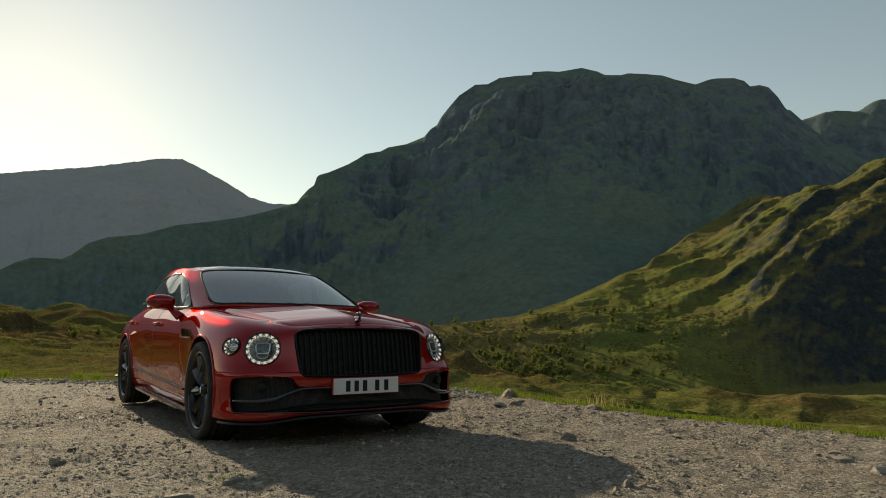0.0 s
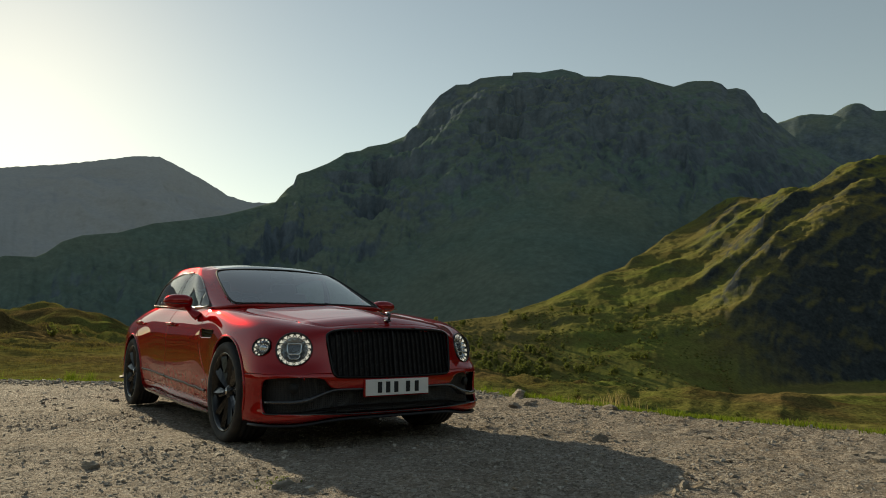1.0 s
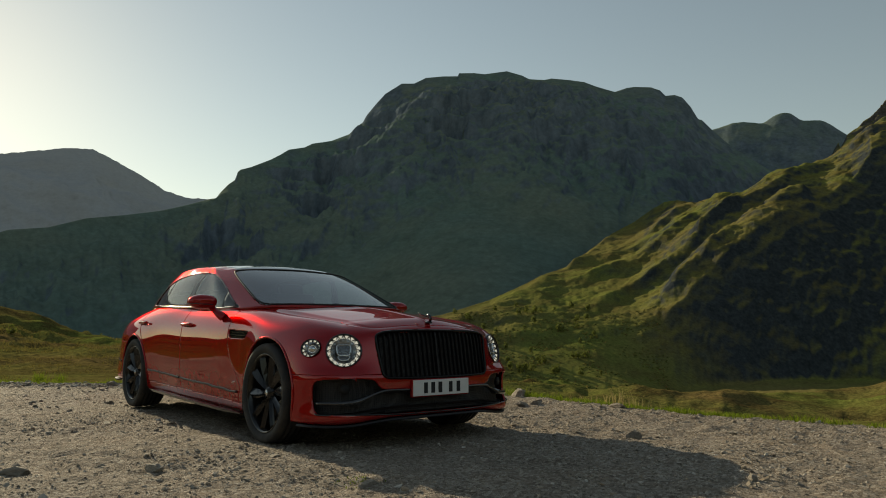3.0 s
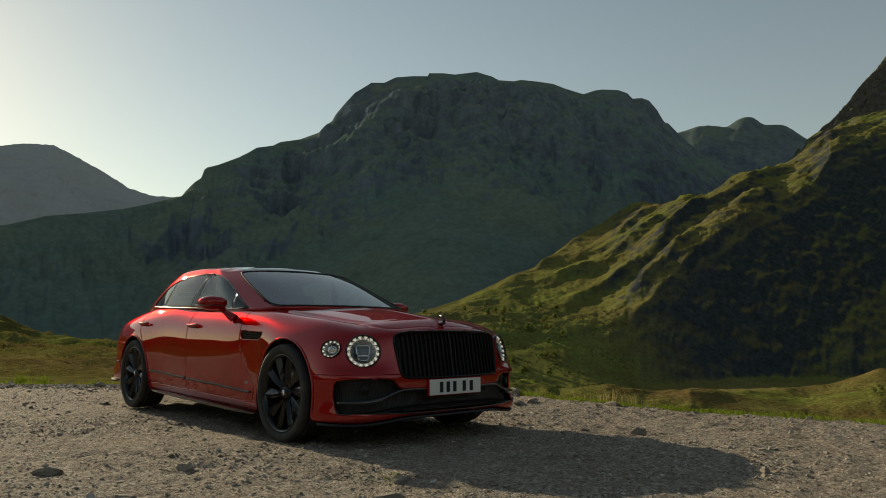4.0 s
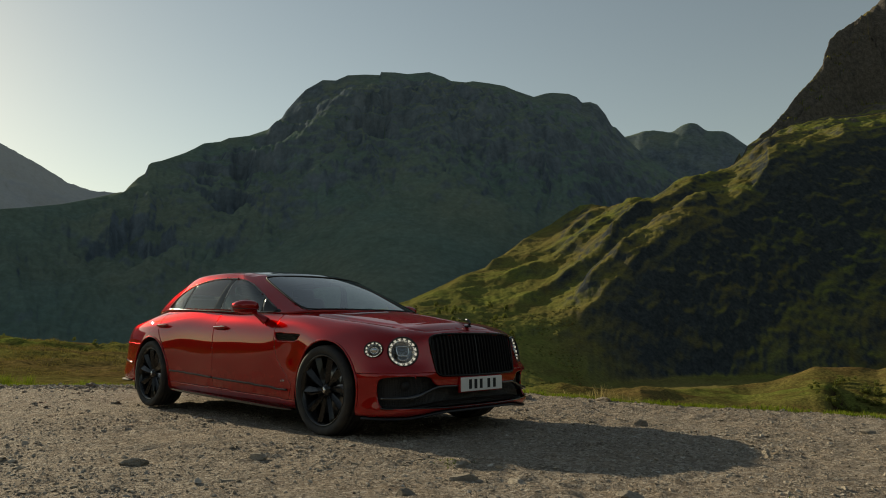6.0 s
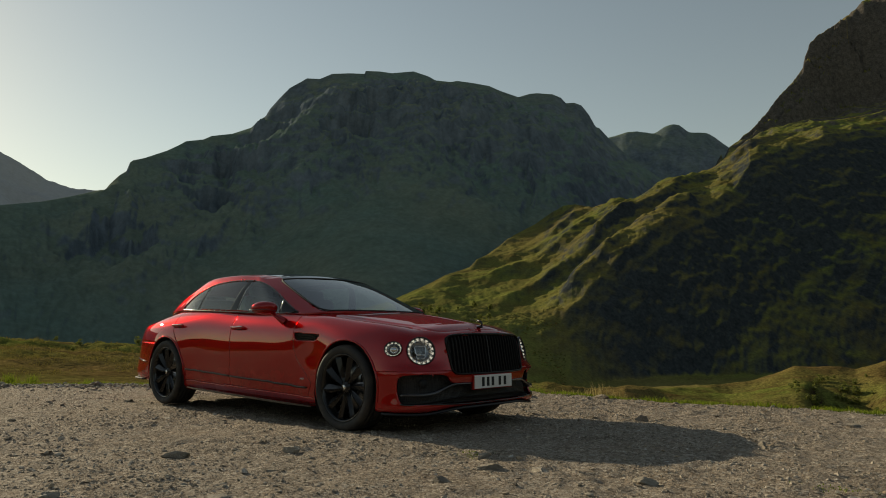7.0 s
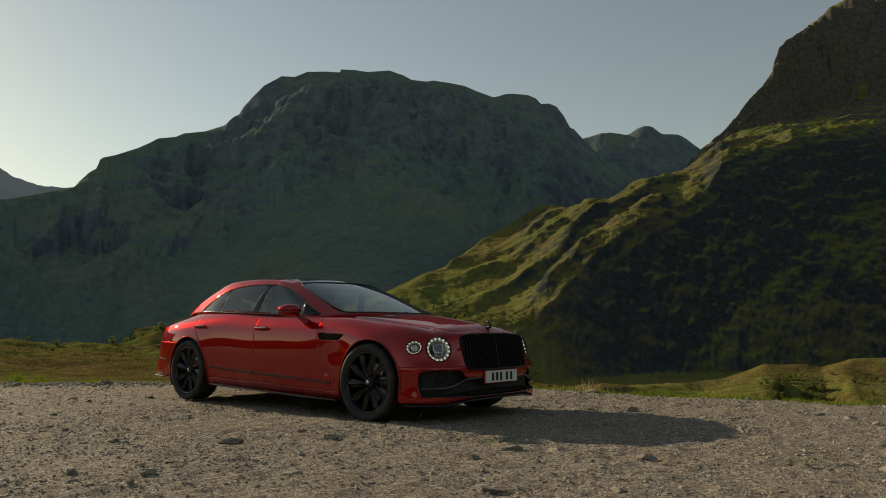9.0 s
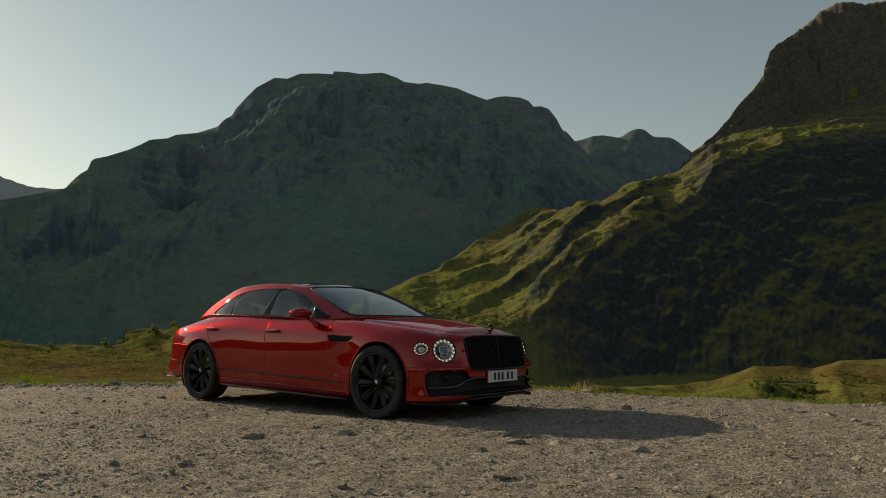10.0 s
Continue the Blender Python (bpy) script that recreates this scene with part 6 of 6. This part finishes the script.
# ---- grass ----
def blade_material(name, low, mid, tip):
    m = material(name, rough=0.8, Specular_IOR_Level=0.06)
    n = Nodes(m)
    n.out(n.ramp(n.island(), [(0.0, low), (0.5, mid), (1.0, tip)]))
    n.bsdf.inputs["Subsurface Weight"].default_value = 0.0
    t = n.tree
    add, trans = t.nodes.new("ShaderNodeMixShader"), t.nodes.new("ShaderNodeBsdfTranslucent")
    trans.inputs["Color"].default_value = (mid[0] * 1.4, mid[1] * 1.5, mid[2] * 1.1, 1)
    add.inputs[0].default_value = 0.28
    t.links.new(n.bsdf.outputs[0], add.inputs[1])
    t.links.new(trans.outputs[0], add.inputs[2])
    t.links.new(add.outputs[0], t.nodes["Material Output"].inputs["Surface"])
    return m


MAT_GRASS = blade_material("fresh_verge_grass", (0.08, 0.12, 0.016), (0.15, 0.20, 0.025), (0.24, 0.24, 0.06))
MAT_TUSSOCK = blade_material("moor_tussock_grass", (0.075, 0.066, 0.024), (0.135, 0.108, 0.040), (0.21, 0.155, 0.07))
MAT_STRAW = blade_material("dry_straw_grass", (0.26, 0.19, 0.09), (0.36, 0.28, 0.15), (0.45, 0.36, 0.22))


def blades(at, height, width, lean, rng):
    """Bent tapering blades, two steps high."""
    n = len(at)
    a, b = rng.uniform(0, 2 * np.pi, n), rng.uniform(0, 2 * np.pi, n)
    wx, wy = np.cos(a) * width, np.sin(a) * width
    lx, ly = np.cos(b) * lean * height, np.sin(b) * lean * height
    z0 = np.zeros(n)
    v = np.stack([np.stack([-wx, -wy, z0 - .02], -1), np.stack([wx, wy, z0 - .02], -1),
                  np.stack([.4 * lx - .7 * wx, .4 * ly - .7 * wy, .6 * height], -1), np.stack([.4 * lx + .7 * wx, .4 * ly + .7 * wy, .6 * height], -1),
                  np.stack([lx, ly, height * .97], -1)], 1) + at[:, None]
    i = (np.arange(n) * 5)[:, None]
    quads, tris = (i + np.array([[0, 1, 3, 2]])).tolist(), (i + np.array([[2, 3, 4]])).tolist()
    return v.reshape(-1, 3), quads + tris


def land_z(x, y):
    r, a = np.hypot(x - OX, y - OY), np.degrees(np.arctan2(y - OY, x - OX))
    return z_ground(np.mod(a, 360)[None], r[None])[0]


n = 22000
gx_ = np.concatenate([rng.uniform(-13, -2.6, 8000), rng.uniform(-2.6, 5, 14000)])
off = rng.uniform(-.16, .75, n)
keep_g = fbm(gx_ / .5, off / .5, 3, 131) > -0.12 - 0.4 * smoothstep(.05, .35, off)
gx_, off = gx_[keep_g], off[keep_g]
gy_ = np.interp(gx_, edge_x, edge_y) + off / np.where(gx_ < -2.6, .8, .99)
gh = rng.uniform(.03, .075, len(gx_)) * (0.7 + 0.9 * smoothstep(-.1, .7, fbm(gx_ / .7, gy_ / .7, 2, 133)))
gz = np.maximum(land_z(gx_, gy_), pad_z(gx_, gy_))
verge = put_mesh("grass", mesh_from("grass", *blades(np.stack([gx_, gy_, gz], -1), gh, rng.uniform(.002, .005, len(gx_)), .5, rng), smooth=False), MAT_GRASS)
tagged(verge, "fresh green grass along the gravel edge", "grass", kind="stuff")

# tussocks over the moor
cl = 5200
cr, ca = 14 + 75 * rng.uniform(0, 1, cl) ** 1.3, np.where(rng.uniform(0, 1, cl) < .62, rng.uniform(146, 182, cl), rng.uniform(94, 146, cl))
cxm, cym = OX + cr * np.cos(np.radians(ca)), OY + cr * np.sin(np.radians(ca))
okc = (beyond(cxm, cym) > 1.6) & ((ca > 132) | (cr < 45)) & (fbm(cxm / 6, cym / 6, 3, 141) > -0.12)
cxm, cym, cr = cxm[okc], cym[okc], cr[okc]
per = 16
tx_, ty_ = np.repeat(cxm, per) + rng.normal(0, .16, len(cxm) * per) * np.repeat(.6 + cr / 50, per), np.repeat(cym, per) + rng.normal(0, .16, len(cxm) * per) * np.repeat(.6 + cr / 50, per)
th = rng.uniform(.06, .18, len(tx_)) * np.repeat(.35 + .65 * smoothstep(16, 34, cr) + cr / 120, per)
tuft = put_mesh("tussocks", mesh_from("tussocks", *blades(np.stack([tx_, ty_, land_z(tx_, ty_) - .03], -1), th, rng.uniform(.004, .009, len(tx_)) * np.repeat(.6 + cr / 30, per), .7, rng), smooth=False), MAT_TUSSOCK)
tagged(tuft, "tawny moor grass in rough tussocks", "grass", kind="stuff")


def tufts(name, rows, mat, label):
    at, high = [], []
    for x, y, count, tall in rows:
        bx, by = x + rng.normal(0, .07, count), y + rng.normal(0, .05, count)
        at.append(np.stack([bx, by, np.maximum(land_z(bx, by), pad_z(bx, by))], -1))
        high.append(rng.uniform(.5, 1, count) * tall)
    at, high = np.concatenate(at), np.concatenate(high)
    ob = put_mesh(name, mesh_from(name, *blades(at, high, rng.uniform(.002, .0045, len(at)), .28, rng), smooth=False), mat)
    tagged(ob, label, "grass", kind="stuff")


tufts("dry_grass", ((.15, 3.22, 26, .25), (-.02, 3.20, 16, .19), (.38, 3.24, 14, .20), (-.4, 3.22, 16, .13), (-.25, 3.2, 10, .12), (.22, 3.3, 10, .17)), MAT_STRAW,
      "pale dry straw-coloured grass stems at the edge")
tufts("moss", ((1.65, -1.22, 70, .011), (1.60, -1.16, 40, .010), (3.74, -.95, 50, .012)), MAT_GRASS, "small mossy green tufts on the gravel")
tufts("tall_grass", ((-9.3, -.75, 110, .26), (-9.0, -.5, 70, .22), (-6.6, 1.25, 80, .17), (-6.1, 1.6, 60, .15), (-1.9, 3.5, 70, .16), (-2.5, 3.55, 60, .14), (-.9, 3.35, 50, .12), (-10.6, -1.9, 90, .24), (-8.1, .1, 50, .14)), MAT_GRASS,
      "dense tufts of bright green grass at the edge")

# ---- birches and scrub down in the glen ----
MAT_LEAF = blade_material("birch_leaves", (0.09, 0.11, 0.034), (0.15, 0.165, 0.05), (0.22, 0.20, 0.065))
MAT_BARK = material("pale_birch_bark", (0.28, 0.26, 0.23), 0.85)


def tree_meshes(seed, low=False):
    r = np.random.default_rng(seed)
    tall = 1.0
    lean = r.normal(0, .05, 2)
    spine = [(lean[0] * t * t, lean[1] * t * t, t) for t in np.linspace(-.04, .9, 7)]
    geos = [sweep(spine, ring(.022, 4), (1, 0, 0), scale=np.linspace(1, .15, 7))]
    tips = []
    for k in range(9):
        t0 = r.uniform(.12 if low else .28, .8)
        a = r.uniform(0, 6.28)
        ln = (.40 if low else .30) * (1.05 - t0) + .08
        b = np.array([lean[0] * t0 * t0, lean[1] * t0 * t0, t0])
        e = b + np.array([math.cos(a) * ln, math.sin(a) * ln, r.uniform(.10, .28)])
        geos.append(sweep([b, (b + e) / 2 + np.array([0, 0, .02]), e], ring(.008, 3), (.3, .2, 1), scale=[1, .7, .2]))
        tips += [e, (b + e) / 2, b * .3 + e * .7]
    tips.append(np.array([lean[0] * .8, lean[1] * .8, .95]))
    trunk = mesh_from("trunk", *joined(*geos))
    trunk.materials.append(MAT_BARK)
    wide, deep, mid = (.42, .30, .34) if low else (.30, .40, .50)
    lump = r.normal(0, 1, (16, 3))
    lump = lump / np.linalg.norm(lump, axis=1, keepdims=True) * r.uniform(.35, 1, (16, 1)) * np.array([wide, wide, deep]) + np.array([0, 0, mid])
    lump = np.concatenate([lump, np.array(tips)[::3]])
    at = lump[r.integers(0, len(lump), 420)] + r.normal(0, 1, (420, 3)) * np.array([.085, .085, .07])
    at[:, 2] = np.clip(at[:, 2], .05, 1.0)
    s = r.uniform(.045, .085, 420)
    d = r.standard_normal((420, 3, 3))
    v = at[:, None] + d * s[:, None, None]
    crown = mesh_from("crown", v.reshape(-1, 3), np.arange(1260).reshape(-1, 3), smooth=False)
    crown.materials.append(MAT_LEAF)
    return trunk, crown


KINDS = [tree_meshes(k) for k in range(4)] + [tree_meshes(10 + k, True) for k in range(3)]


def plant(az, r, tall, k, shrub=False):
    x, y = OX + r * math.cos(radians(az)), OY + r * math.sin(radians(az))
    z = float(land_z(np.array([x]), np.array([y]))[0])
    if r > 281:
        z = max(z, float(on_sheet(SPUR, np.array([az]), np.array([r]))[0]))
    trunk, crown = KINDS[4 + k % 3 if shrub else k % 4]
    root = tagged(new("shrub" if shrub else "birch_tree"), "low bushy scrub on the moor" if shrub else "small leafy birch on the lower slope", "shrub" if shrub else "tree", "scrub in the glen" if shrub else "birches in the glen")
    root.matrix_world = Matrix.Translation((x, y, z)) @ Matrix.Rotation(k * 2.4, 4, "Z") @ Matrix.Scale(tall, 4)
    put_mesh("trunk", trunk, None, root)
    put_mesh("crown", crown, None, root)


def on_sheet(label, az, r):
    """Height of a finished sheet of land."""
    azs, rs, z = SHEETS[label]
    i, j = np.clip(np.searchsorted(rs, r) - 1, 0, len(rs) - 2), np.clip(np.searchsorted(azs, az) - 1, 0, len(azs) - 2)
    u, v = (r - rs[i]) / (rs[i + 1] - rs[i]), (az - azs[j]) / (azs[j + 1] - azs[j])
    return (z[i, j] * (1 - v) + z[i, j + 1] * v) * (1 - u) + (z[i + 1, j] * (1 - v) + z[i + 1, j + 1] * v) * u


SPUR = "steep grassy spur with lit ribs below a crag"
for k in range(170):
    plant(rng.uniform(135.5, 143.5), rng.uniform(285, 385), rng.uniform(2.0, 4.2), k, k % 3 == 0)
for k in range(120):
    plant(rng.uniform(127, 150), rng.uniform(300, 470), rng.uniform(2.0, 4.5), k, k % 3 > 0)
# shrubs in the hollows of the near bank
# this brush is also added to darken the bank's shaded face
for k in range(26):
    plant(rng.uniform(101.6, 104.5), rng.uniform(56, 72), rng.uniform(.35, .8), k, True)
for k in range(12):
    plant(rng.uniform(100.8, 103.4), rng.uniform(53, 60), rng.uniform(.3, .65), k, True)
for k in range(22):
    plant(rng.uniform(95.5, 101), rng.uniform(47, 57), rng.uniform(.3, .9), k, True)
plant(104.2, 53, 1.5, 2)
for k in range(70):
    plant(rng.uniform(95, 106), rng.uniform(44, 74), rng.uniform(.2, .5), k, True)
for k in range(40):
    plant(rng.uniform(112, 134), rng.uniform(28, 48), rng.uniform(.35, .9), k, True)
for k in range(40):
    plant(rng.uniform(150, 157), rng.uniform(105, 150), rng.uniform(.5, 1.3), k, True)
for k in range(40):
    plant(rng.uniform(160, 181), rng.uniform(45, 120), rng.uniform(.25, .7), k, True)


def bracken_material():
    m = material("bracken_and_heather", rough=1.0, Specular_IOR_Level=0.0)
    n = Nodes(m)
    n.out(n.ramp(n.island(), [(0.0, (0.08, 0.088, 0.028)), (0.35, (0.12, 0.13, 0.034)), (0.6, (0.16, 0.14, 0.042)), (0.85, (0.17, 0.12, 0.045)), (1.0, (0.16, 0.17, 0.04))]))
    return m


# bracken, heather clumps and small boulders that roughen the slope of the spur
count = 16000
ba, br = rng.uniform(122, 150, count), rng.uniform(295, 450, count)
patchy = fbm(br * np.cos(np.radians(ba)) / 24, br * np.sin(np.radians(ba)) / 24, 3, 151) + 0.15 * rng.standard_normal(count) > 0.12
ba, br = ba[patchy], br[patchy]
bs = rng.uniform(.25, .8, len(ba))
b_at = np.stack([OX + br * np.cos(np.radians(ba)), OY + br * np.sin(np.radians(ba)), on_sheet(SPUR, ba, br) - 0.05 * bs], -1)
clump = put_mesh("bracken", mesh_from("bracken", *many(ICO_V, ICO_F, b_at, bs, rng.uniform(.45, .8, len(ba)), rng, 0.28), smooth=False), bracken_material())
tagged(clump, "rough brown bracken and heather clumps on the slope", "bracken", kind="stuff")
